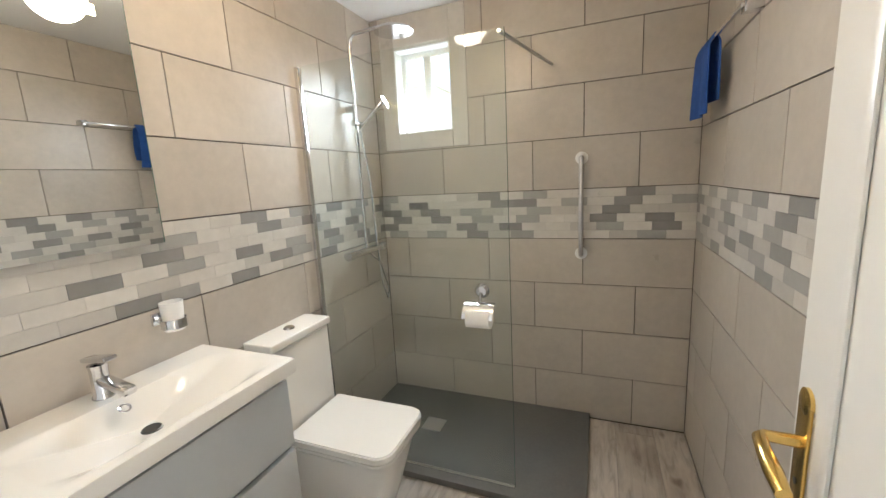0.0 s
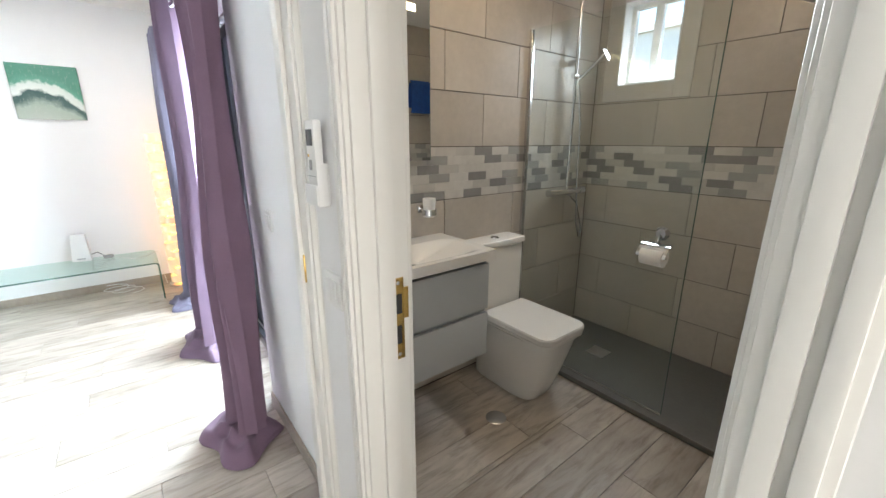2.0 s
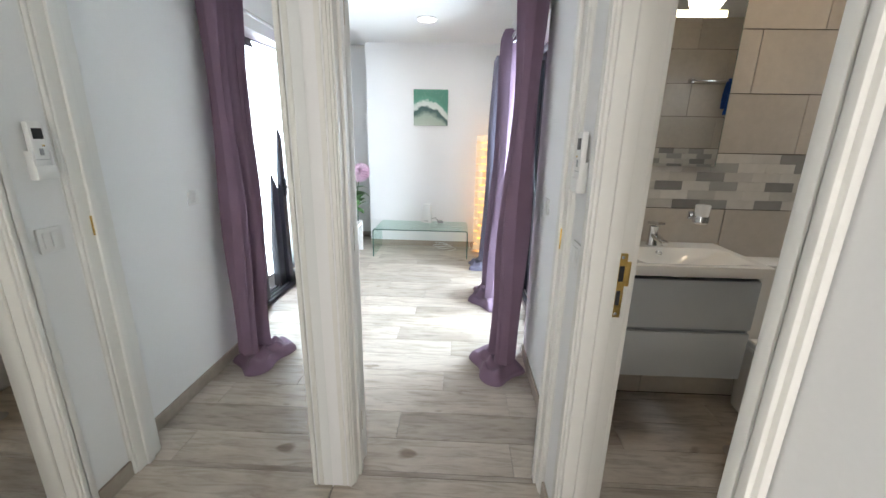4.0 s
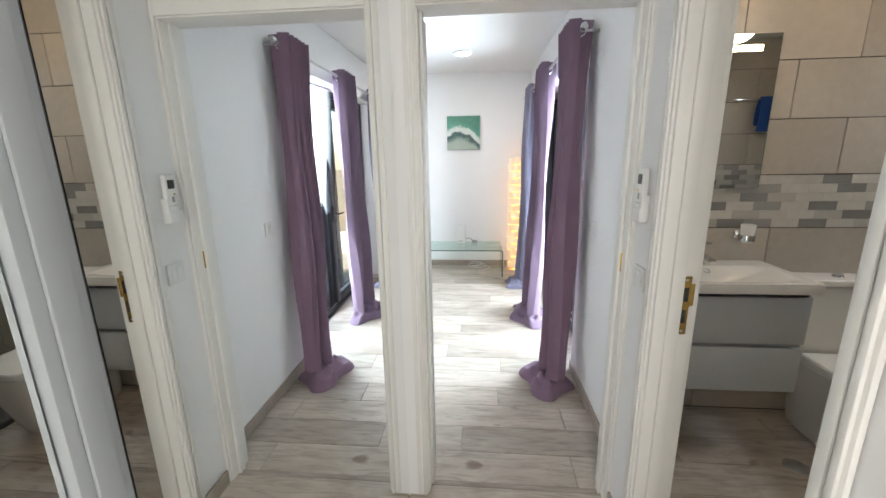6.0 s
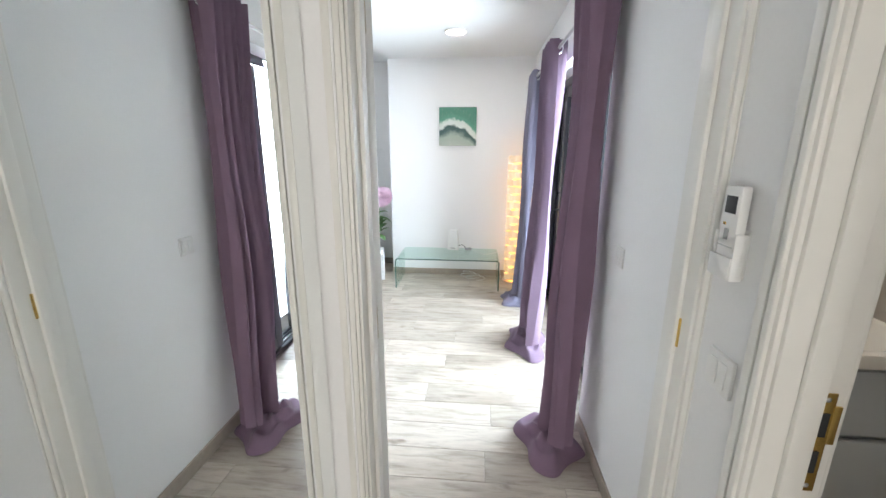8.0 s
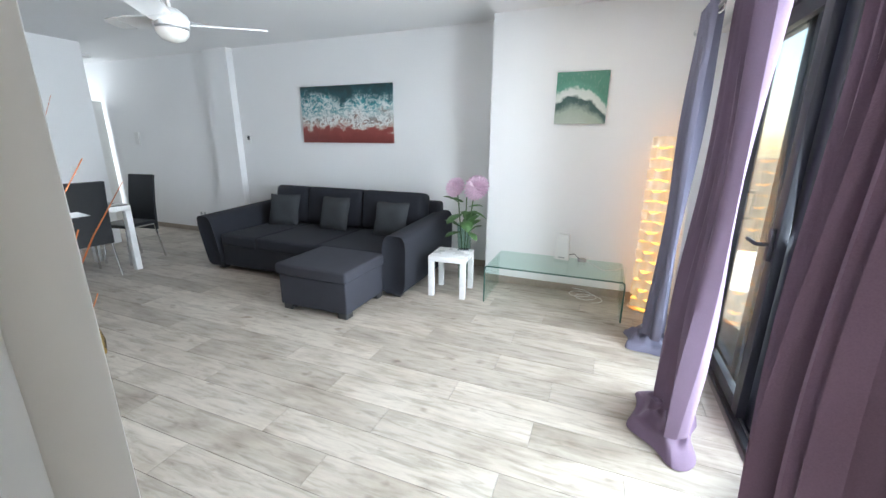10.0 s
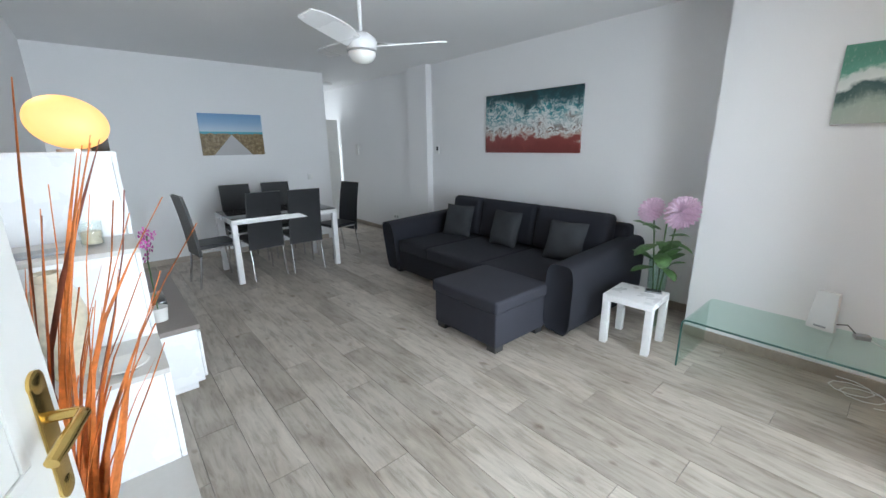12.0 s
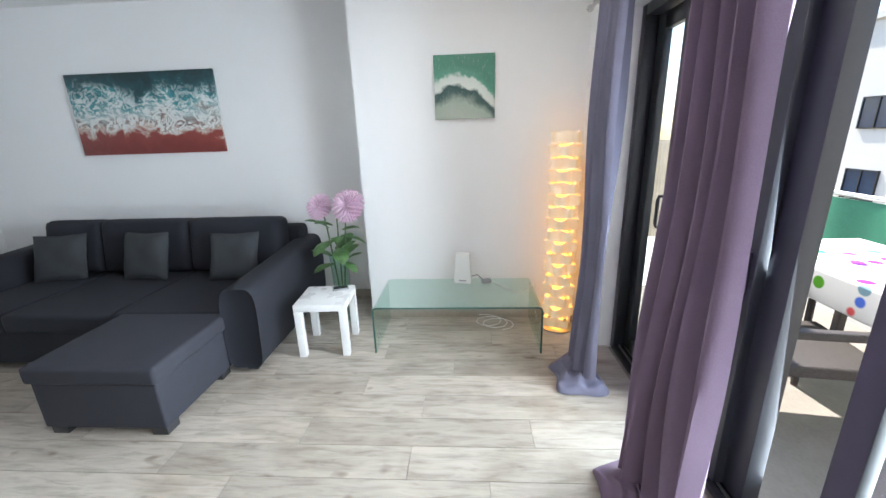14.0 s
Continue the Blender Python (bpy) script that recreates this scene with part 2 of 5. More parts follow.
def picture_wave():
    m = Mat("printed_wave_photo", rough=0.5)
    c = m.coords(kind="Generated")
    n1 = m.noise(m.coords((2.2, 2.2, 1.3), "Generated"), 2.4, 6, 0.6, 0.6)
    v = m.math(m.split(c)[2], m.math(m.math(n1, 0.5, 'SUBTRACT'), 0.85, 'MULTIPLY'), 'ADD')
    base = m.ramp(v, (0.0, (0.22, 0.045, 0.04)), (0.20, (0.28, 0.06, 0.05)), (0.27, (0.55, 0.42, 0.36)), (0.40, (0.22, 0.15, 0.13)),
                  (0.52, (0.40, 0.50, 0.50)), (0.66, (0.05, 0.27, 0.30)), (0.82, (0.02, 0.10, 0.12)), (1.0, (0.018, 0.045, 0.05)))
    f = m.noise(m.coords((3.4, 3.4, 2.3), "Generated"), 3.2, 9, 0.70, 2.6)
    foam = m.ramp(f, (0.46, (0, 0, 0)), (0.52, (1, 1, 1)))
    band = m.ramp(v, (0.22, (0, 0, 0)), (0.32, (1, 1, 1)), (0.66, (0.9, 0.9, 0.9)), (0.88, (0, 0, 0)))
    return m.colour(m.mix(base, (0.72, 0.74, 0.72), m.mix(foam, band, 1.0, 'MULTIPLY'))).m


def picture_crest():
    m = Mat("printed_green_wave", rough=0.5)
    x, y, z = m.split(m.coords(kind="Generated"))
    n = m.noise(m.coords((1, 1, 1), "Generated"), 5, 6, 0.6)
    peak = m.math(m.math(y, 0.36, 'SUBTRACT'), 2.0, 'POWER')
    v = m.math(m.math(z, m.math(n, 0.28, 'MULTIPLY'), 'ADD'), m.math(peak, 0.95, 'MULTIPLY'), 'ADD')
    base = m.ramp(v, (0.12, (0.45, 0.50, 0.44)), (0.42, (0.38, 0.45, 0.38)), (0.56, (0.06, 0.12, 0.11)), (0.64, (0.035, 0.09, 0.085)),
                  (0.70, (0.70, 0.74, 0.70)), (0.82, (0.62, 0.68, 0.64)), (0.87, (0.10, 0.30, 0.22)), (1.15, (0.07, 0.24, 0.17)))
    return m.colour(m.mix(base, (0.62, 0.66, 0.6), m.ramp(m.noise(m.coords((9, 9, 4), "Generated"), 3, 6, 0.7), (0.55, (0, 0, 0)), (0.8, (0.5, 0.5, 0.5))))).m


def picture_beach():
    m = Mat("printed_beach_photo", rough=0.5)
    x, y, z = m.split(m.coords(kind="Generated"))
    n = m.noise(m.coords((6, 1, 4), "Generated"), 3, 7, 0.7)
    skyc = m.ramp(z, (0.0, (0.62, 0.70, 0.74)), (0.50, (0.08, 0.33, 0.40)), (0.56, (0.06, 0.36, 0.45)), (0.58, (0.50, 0.62, 0.70)), (0.8, (0.25, 0.42, 0.62)), (1.0, (0.16, 0.32, 0.56)))
    dune = m.ramp(n, (0.3, (0.06, 0.045, 0.02)), (0.5, (0.22, 0.15, 0.07)), (0.7, (0.40, 0.32, 0.2)))
    top = m.math(z, m.math(m.math(n, 0.12, 'MULTIPLY'), 0.46, 'ADD'), 'LESS_THAN')
    pic = m.mix(skyc, dune, top)
    half = m.math(m.math(0.50, z, 'SUBTRACT'), 0.62, 'MULTIPLY')
    off = m.math(x, 0.52, 'SUBTRACT')
    n2 = m.node("ShaderNodeMath")
    n2.operation = 'ABSOLUTE'
    m.link(off, n2.inputs[0])
    path = m.math(n2.outputs[0], half, 'LESS_THAN')
    return m.colour(m.mix(pic, (0.46, 0.45, 0.45), path)).m


def spotted_cloth():
    m = Mat("white_tablecloth_with_leaf_spots", (0.8, 0.8, 0.8), 0.8)
    v = m.node("ShaderNodeTexVoronoi", Scale=9.0)
    m.link(m.coords(), v.inputs["Vector"])
    s = m.ramp(v.outputs["Distance"], (0.30, (1, 1, 1)), (0.36, (0, 0, 0)))
    pick = m.node("ShaderNodeHueSaturation", Saturation=1.3, Value=0.7)
    m.link(v.outputs["Color"], pick.inputs["Color"])
    return m.colour(m.mix((0.8, 0.8, 0.78), pick.outputs[0], s)).m


# ---- shaping helpers ----


def box(bm, x0, x1, y0, y1, z0, z1, bevel=0.0, seg=2):
    vs = bmesh.ops.create_cube(bm, size=1.0, matrix=Matrix.Translation(((x0 + x1) / 2, (y0 + y1) / 2, (z0 + z1) / 2)) @ Matrix.Diagonal((abs(x1 - x0), abs(y1 - y0), abs(z1 - z0), 1)))["verts"]
    if bevel:
        es = list({e for v in vs for e in v.link_edges})
        bmesh.ops.bevel(bm, geom=es, offset=bevel, segments=seg, affect='EDGES', profile=0.6)
    return bm


def boxes(*rows, bevel=0.0):
    bm = bmesh.new()
    for r in rows:
        box(bm, *r, bevel=bevel)
    return bm


def tube(points, radius, sides=10, closed=False, bm=None, ends=True):
    bm = bm or bmesh.new()
    pts = [Vector(p) for p in points]
    rings, n = [], len(pts)
    up = None
    for i, p in enumerate(pts):
        a, b = (pts[i - 1] if i or closed else p), (pts[(i + 1) % n] if i < n - 1 or closed else p)
        d = (b - a).normalized()
        if up is None:
            up = d.orthogonal().normalized()
        up = (up - d * up.dot(d)).normalized()
        side = d.cross(up)
        r = radius[i] if isinstance(radius, (list, tuple)) else radius
        rings.append([bm.verts.new(p + (up * math.cos(k * math.tau / sides) + side * math.sin(k * math.tau / sides)) * r) for k in range(sides)])
    for i in range(n if closed else n - 1):
        A, B = rings[i], rings[(i + 1) % n]
        for k in range(sides):
            bm.faces.new((A[k], A[(k + 1) % sides], B[(k + 1) % sides], B[k]))
    if not closed and ends:
        bm.faces.new(rings[0][::-1])
        bm.faces.new(rings[-1])
    return bm


def lathe(profile, sides=28, centre=(0, 0, 0), bm=None):
    """Turn (radius, height) pairs round the z axis."""
    bm = bm or bmesh.new()
    c = Vector(centre)
    rings = []
    for r, h in profile:
        rings.append([bm.verts.new(c + Vector((r * math.cos(k * math.tau / sides), r * math.sin(k * math.tau / sides), h))) for k in range(sides)] if r > 1e-6 else [bm.verts.new(c + Vector((0, 0, h)))])
    for A, B in zip(rings, rings[1:]):
        for k in range(sides):
            q = [A[k % len(A)], A[(k + 1) % len(A)], B[(k + 1) % len(B)], B[k % len(B)]]
            q = [v for i, v in enumerate(q) if v not in q[:i]]
            if len(q) > 2:
                bm.faces.new(q)
    return bm


def grid_sheet(fn, nu, nv, thick=0.0):
    """A sheet from fn(u, v) -> place, u and v from 0 to 1, with a back side when thick."""
    bm = bmesh.new()
    g = [[bm.verts.new(fn(i / nu, j / nv)) for j in range(nv + 1)] for i in range(nu + 1)]
    for i in range(nu):
        for j in range(nv):
            bm.faces.new((g[i][j], g[i + 1][j], g[i + 1][j + 1], g[i][j + 1]))
    if thick:
        bm.normal_update()
        b = [[bm.verts.new(v.co - v.normal * thick) for v in row] for row in g]
        for i in range(nu):
            for j in range(nv):
                bm.faces.new((b[i][j], b[i][j + 1], b[i + 1][j + 1], b[i + 1][j]))
        rim = [(i, 0) for i in range(nu)] + [(nu, j) for j in range(nv)] + [(i, nv) for i in range(nu, 0, -1)] + [(0, j) for j in range(nv, 0, -1)]
        for (i, j), (k, l) in zip(rim, rim[1:] + rim[:1]):
            bm.faces.new((g[k][l], g[i][j], b[i][j], b[k][l]))
    return bm


def mesh(name, bm, mat, smooth=True):
    bmesh.ops.recalc_face_normals(bm, faces=bm.faces[:])
    me = bpy.data.meshes.new(name)
    bm.to_mesh(me)
    bm.free()
    me.materials.append(mat)
    if smooth:
        me.polygons.foreach_set("use_smooth", [True] * len(me.polygons))
        me.set_sharp_from_angle(angle=radians(38))
    return me


def part(name, bm, mat, parent, label="", m=None):
    ob = new(name, mesh(name, bm, mat))
    ob.parent = parent
    if m is not None:
        ob.matrix_basis = m
    return tagged(ob, label)


def single(name, bm, mat, label, category, group="", kind="", m=None):
    ob = new(name, mesh(name, bm, mat))
    if m is not None:
        ob.matrix_basis = m
    return tagged(ob, label, category, group, kind)


def thing(name, label, category, m=None, group="", kind=""):
    ob = new(name)
    ob.empty_display_size = 0.1
    if m is not None:
        ob.matrix_basis = m
    return tagged(ob, label, category, group, kind)


def setting(name, bm, mat, label="", category=""):
    return tagged(new(name, mesh(name, bm, mat)), label, category, kind="structure")


# ---- the plan ----
CEIL, LOW = 2.63, 2.57            # main ceiling and the lower strip along the balcony
NORTH = 0.74                      # living room wall with the balcony doors
WEST, WEST_IN = -4.35, -3.90      # sofa wall, and the thicker wall beside it
STEP_Y = -0.95
SOUTH = -6.26
EAST = -0.08                      # living room wall behind the shelves
BX0, BX1, BY0, BY1 = -0.70, 1.14, 0.76, 3.03
HALL_N, HALL_S = 0.65, -0.245

setting("floor", boxes((-4.6, 3.2, -10.2, 3.2, -0.12, -0.010)), FLOORGROUT, "pale grout under wood-look floor tiles", "floor")
setting("ceiling", boxes((-4.6, 0.0, -10.2, STEP_Y, CEIL, CEIL + 0.12), (-4.6, 0.0, STEP_Y, 1.1, LOW, CEIL + 0.12), (0.0, 3.2, -0.5, 3.2, 2.5, CEIL + 0.12), (-0.82, 0.0, 1.1, 3.2, 2.5, CEIL + 0.12), (-0.82, 0.0, 0.84, 1.1, 2.5, LOW)), CEILING, "smooth white painted ceiling", "ceiling")
setting("wall_west", boxes((WEST - 0.15, WEST, -10.2, STEP_Y, -0.01, CEIL), (WEST - 0.15, WEST_IN, STEP_Y, 1.1, -0.01, CEIL), (WEST, WEST + 0.10, -5.17, -4.72, -0.01, CEIL)), PLASTER, "white plaster wall with a pillar and a thicker end", "wall")
OX0, OX1, OZ = -3.42, -1.10, 2.16   # balcony opening
setting("wall_north", boxes((WEST_IN, OX0, NORTH, NORTH + 0.30, -0.01, LOW), (OX1, -0.81, NORTH, NORTH + 0.30, -0.01, LOW), (-0.81, EAST, NORTH, 0.84, -0.01, LOW), (OX0, OX1, NORTH, NORTH + 0.30, OZ, LOW)), PLASTER, "white plaster wall round the balcony doors", "wall")
setting("wall_south", boxes((-3.28, 0.1, SOUTH - 0.12, SOUTH, -0.01, CEIL), (-3.40, -3.28, -10.2, SOUTH, -0.01, CEIL), (WEST, -3.28, -10.2, -10.05, -0.01, CEIL)), PLASTER, "white plaster wall behind the dining table", "wall")
# wall between the living room and the hall, with the doorway
DY0, DY1, DZ = -0.15, 0.63, 2.04
setting("wall_east", boxes((EAST, 0.06, -6.4, DY0 - 0.03, -0.01, CEIL), (EAST, 0.04, DY0 - 0.03, DY1 + 0.03, DZ + 0.03, CEIL), (EAST, 0.04, DY1 + 0.03, 0.84, -0.01, CEIL)), PLASTER, "white plaster wall with the living room doorway", "wall")
# bathroom front wall with its doorway
BD0, BD1 = 0.29, 0.93
setting("wall_hall_north", boxes((0.04, BD0 - 0.03, HALL_N, BY0, -0.01, 2.5), (BD0 - 0.03, BD1 + 0.03, HALL_N, BY0, DZ + 0.03, 2.5), (BD1 + 0.03, 3.2, HALL_N, BY0, -0.01, 2.5)), PLASTER, "white plaster hall wall with the bathroom doorway", "wall")
setting("wall_hall_south", boxes((0.06, 3.2, HALL_S - 0.12, HALL_S - 0.006, -0.01, 2.5)), PLASTER, "white plaster hall wall behind the mirror", "wall")
setting("wall_hall_end", boxes((3.05, 3.2, HALL_S, HALL_N, -0.01, 2.5)), PLASTER, "plain white wall closing the hall", "wall")
# bathroom shell, behind the tiles
WX0, WX1, WZ0, WZ1 = -0.54, -0.17, 1.795, 2.30
setting("wall_bath_west", boxes((BX0 - 0.15, BX0 - 0.008, 0.84, BY1 + 0.15, -0.01, 2.5)), GROUT, "grouted wall behind tiles", "wall")
setting("wall_bath_east", boxes((BX1 + 0.008, BX1 + 0.15, BY0, BY1 + 0.15, -0.01, 2.5)), GROUT, "grouted wall behind tiles", "wall")
setting("wall_bath_north", boxes((BX0, WX0, BY1 + 0.008, BY1 + 0.15, -0.01, 2.5), (WX1, BX1, BY1 + 0.008, BY1 + 0.15, -0.01, 2.5), (WX0, WX1, BY1 + 0.008, BY1 + 0.15, -0.01, WZ0), (WX0, WX1, BY1 + 0.008, BY1 + 0.15, WZ1, 2.5)), GROUT, "grouted wall behind tiles, round a small window", "wall")

# ---- door frames ----


def door_frame(name, along, a0, a1, f0, f1, height, label):
    """A lined doorway: along 'x' or 'y', opening a0 to a1, wall faces f0 and f1."""
    fr = thing(name, label, "door frame", kind="structure")

    def slab(p, u0, u1, v0, v1, z0, z1, bevel=0.004):
        r = (u0, u1, v0, v1, z0, z1) if along == "x" else (v0, v1, u0, u1, z0, z1)
        part(p, boxes(r, bevel=bevel), TRIM, fr)

    slab("jamb_lining", a0 - 0.03, a0, f0, f1, 0, height)
    slab("jamb_lining", a1, a1 + 0.03, f0, f1, 0, height)
    slab("head_lining", a0 - 0.03, a1 + 0.03, f0, f1, height, height + 0.03)
    mid = (f0 + f1) / 2
    slab("door_stop", a0, a0 + 0.012, mid - 0.02, mid + 0.02, 0, height)
    slab("door_stop", a1 - 0.012, a1, mid - 0.02, mid + 0.02, 0, height)
    for face, s in ((f0, -1), (f1, 1)):
        for lo, hi in ((a0 - 0.066, a0 - 0.006), (a1 + 0.006, a1 + 0.066)):
            slab("architrave", lo, hi, *sorted((face, face + s * 0.012)), 0, height + 0.07)
            slab("architrave_bead", lo + 0.012, lo + 0.03, *sorted((face + s * 0.012, face + s * 0.018)), 0, height + 0.06, 0.002)
            slab("architrave_bead", hi - 0.022, hi - 0.008, *sorted((face + s * 0.012, face + s * 0.020)), 0, height + 0.06, 0.002)
        slab("architrave", a0 - 0.006, a1 + 0.006, *sorted((face, face + s * 0.012)), height + 0.006, height + 0.07)
    return fr


live_frame = door_frame("door_frame_living", "y", DY0, DY1, EAST - 0.004, 0.044, DZ, "white lacquered door frame to the living room")
bath_frame = door_frame("door_frame_bath", "x", BD0, BD1, HALL_N - 0.004, BY0 + 0.004, DZ, "white lacquered door frame to the bathroom")


def strike_plate(parent, m):
    p = part("strike_plate", boxes((-0.014, 0.014, 0, 0.003, -0.10, 0.10), (-0.026, -0.012, -0.003, 0.0035, 0.0, 0.075), bevel=0.001), BRASS, parent, "brass strike plate", m)
    part("latch_hole", boxes((-0.008, 0.006, 0.003, 0.0045, 0.015, 0.062), (-0.006, 0.006, 0.003, 0.0045, -0.06, -0.015)), DARKPLASTIC, p)
    part("screw", lathe([(0, 0.005), (0.004, 0.004), (0.005, 0.003)], 10, bm=None), STEEL, p, m=pose(0, 0.0, 0.088, -90))
    part("screw", lathe([(0, 0.005), (0.004, 0.004), (0.005, 0.003)], 10), STEEL, p, m=pose(0, 0.0, -0.088, -90))


strike_plate(bath_frame, pose(BD0, 0.735, 1.04, 0, 0, -90))
strike_plate(live_frame, pose(-0.02, DY1, 1.07, 0, 0, 180))


def hinge(parent, m):
    h = part("hinge", boxes((-0.034, 0, 0, 0.003, -0.045, 0.045), bevel=0.001), BRASS, parent, "brass butt hinge", m)
    part("knuckle", tube([(0, 0.004, -0.047), (0, 0.004, 0.047)], 0.0065, 10), BRASS, h)
    for z in (-0.03, 0, 0.03):
        part("screw", lathe([(0, 0.0042), (0.0035, 0.004), (0.004, 0.003)], 8), STEEL, h, m=pose(-0.02, 0, z, -90))


for z in (0.22, 1.06, 1.86):
    hinge(live_frame, pose(EAST - 0.004, DY0, z, 0, 0, 180))
    hinge(bath_frame, pose(BD1, BY0, z, 0, 0, 90))


def door_leaf(name, label, width, m, side):
    """A leaf hinged at the origin, running along +x, thick along y; side: sign of y of the face that shows."""
    d = thing(name, label, "door", m, kind="structure")
    part("leaf", boxes((0, width, -0.018, 0.018, 0.008, 2.03), bevel=0.003), TRIM, d)
    for s in (-1, 1):
        for z0, z1 in ((0.16, 0.86), (1.02, 1.90)):
            y = sorted((s * 0.018, s * 0.024))
            bm = boxes((0.11, width - 0.11, *y, z0, z0 + 0.022), (0.11, width - 0.11, *y, z1 - 0.022, z1), (0.11, 0.132, *y, z0 + 0.022, z1 - 0.022), (width - 0.132, width - 0.11, *y, z0 + 0.022, z1 - 0.022), bevel=0.003)
            part("panel_moulding", bm, TRIM, d)
        h = part("handle_plate", boxes((-0.021, 0.021, -0.003, 0.003, -0.100, 0.100), bevel=0.003), BRASS, d, "polished brass backplate", pose(width - 0.045, s * 0.021, 1.045))
        for e in (-1, 1):
            part("plate_end", lathe([(0.021, -0.003), (0.021, 0.002), (0.014, 0.005), (0, 0.006)], 20), BRASS, h, m=pose(0, 0, e * 0.100, -90 * s))
        part("lever", tube([(0, 0, 0.035), (0, s * 0.045, 0.035), (-0.008, s * 0.052, 0.035), (-0.04, s * 0.055, 0.036), (-0.08, s * 0.053, 0.030), (-0.112, s * 0.050, 0.022)], [0.010, 0.009, 0.010, 0.010, 0.012, 0.010], 12), BRASS, h, "curved brass lever")
        part("keyhole", tube([(0, s * 0.003, -0.03), (0, s * 0.0045, -0.03)], 0.005, 10), DARKPLASTIC, h)
    part("latch_plate", boxes((width, width + 0.002, -0.010, 0.010, 0.93, 1.13)), BRASS, d, "brass latch plate")
    return d


door_leaf("door_1", "white panelled living room door standing wide open", 0.785, pose(EAST - 0.014, DY0 + 0.006, 0, 0, 0, -109), 1)
door_leaf("door_2", "white panelled bathroom door opened inwards", 0.615, pose(BD1 + 0.008, BY0 + 0.02, 0, 0, 0, 86), 1)

# ---- skirting of wood-look tile ----
sk = thing("baseboard", "wood-look tile skirting along the white walls", "skirting", kind="structure")
SH, ST = 0.075, 0.012
for r in ((WEST, WEST + ST, -4.72, STEP_Y), (WEST_IN, WEST_IN + ST, STEP_Y, NORTH), (WEST, WEST_IN, STEP_Y - ST, STEP_Y), (WEST_IN + ST, OX0, NORTH - ST, NORTH), (OX1, EAST - 0.02, NORTH - ST, NORTH),
          (-3.28, EAST, SOUTH, SOUTH + ST), (WEST, WEST + ST, -10, -5.17), (WEST + 0.10, WEST + 0.10 + ST, -5.17, -4.72), (EAST - ST, EAST, SOUTH + ST, DY0 - 0.08), (0.06, BD0 - 0.07, HALL_N - ST, HALL_N), (BD1 + 0.07, 3.0, HALL_N - ST, HALL_N), (-3.28 - 0.12 - ST, -3.40, -10, SOUTH)):
    part("skirting_tile", boxes((*r, 0, SH), bevel=0.002), BASEWOOD, sk)

# ---- hall: mirror, remote, switches ----
hm = thing("wall_mirror", "tall two-panel mirror on the hall wall, with a grey upright profile", "mirror")
for x0, x1 in ((0.066, 1.284), (1.336, 2.40)):
    part("mirror_glass", boxes((x0, x1, HALL_S - 0.005, HALL_S, 0.012, 2.3)), MIRROR, hm, "silvered glass")
    part("backing", boxes((x0 - 0.002, x1 + 0.002, HALL_S - 0.0058, HALL_S - 0.005, 0.010, 2.302)), GREYPLASTIC, hm)
part("groove", boxes((1.286, 1.294, HALL_S - 0.005, HALL_S + 0.001, 0.012, 2.3)), DARKPLASTIC, hm, "dark joint between the panels")
part("upright_profile", boxes((1.294, 1.334, HALL_S - 0.005, HALL_S + 0.010, 0.012, 2.3), (1.304, 1.324, HALL_S + 0.010, HALL_S + 0.014, 0.012, 2.3), bevel=0.002), VANITY_DARK, hm, "grey lacquered upright profile")


def wall_switch(m, label, rockers=1):
    s = thing("light_switch", label, "switch", m, "light switches")
    part("plate", boxes((-0.042, 0.042, 0, 0.009, -0.042, 0.042), bevel=0.003), PLASTIC, s)
    w = 0.056 / rockers
    for i in range(rockers):
        x = -0.028 + w * i
        part("rocker", boxes((x + 0.001, x + w - 0.001, 0.009, 0.013, -0.028, 0.028), bevel=0.002), PLASTIC, s)


wall_switch(pose(0.15, HALL_N, 1.09, 0, 0, 180), "white plastic two-rocker switch beside the bathroom door", 2)
wall_switch(pose(-0.735, NORTH, 1.105, 0, 0, 180), "white double switch on the wall beside the curtain", 2)
wall_switch(pose(-3.05, SOUTH, 1.05), "white switch on the dining wall", 1)

rc = thing("remote_control", "white air conditioner remote in a wall holder", "remote", pose(0.125, HALL_N, 1.39, 0, 0, 180))
part("holder", boxes((-0.034, 0.034, 0, 0.004, -0.095, 0.0), (-0.034, 0.034, 0.028, 0.032, -0.095, -0.052), (-0.034, -0.030, 0.004, 0.028, -0.095, -0.005), (0.030, 0.034, 0.004, 0.028, -0.095, -0.005), (-0.034, 0.034, 0.004, 0.028, -0.099, -0.094), bevel=0.0015), PLASTIC, rc, "white wall holder")
rb = part("handset", boxes((-0.026, 0.026, 0.006, 0.026, -0.090, 0.086), bevel=0.006), PLASTIC, rc)
part("screen", boxes((-0.017, 0.017, 0.026, 0.0268, 0.032, 0.066), bevel=0.0003), DARKPLASTIC, rb, "dark grey display")
part("button", boxes((-0.006, 0.006, 0.026, 0.0285, -0.020, 0.002), bevel=0.001), GREYPLASTIC, rb, "grey rocker button")
part("button", boxes((0.006, 0.014, 0.026, 0.0280, 0.008, 0.014), bevel=0.001), BRASS, rb, "small yellow button")
part("flap_edge", boxes((-0.024, 0.024, 0.0258, 0.0266, -0.034, -0.0325)), GREYPLASTIC, rb)

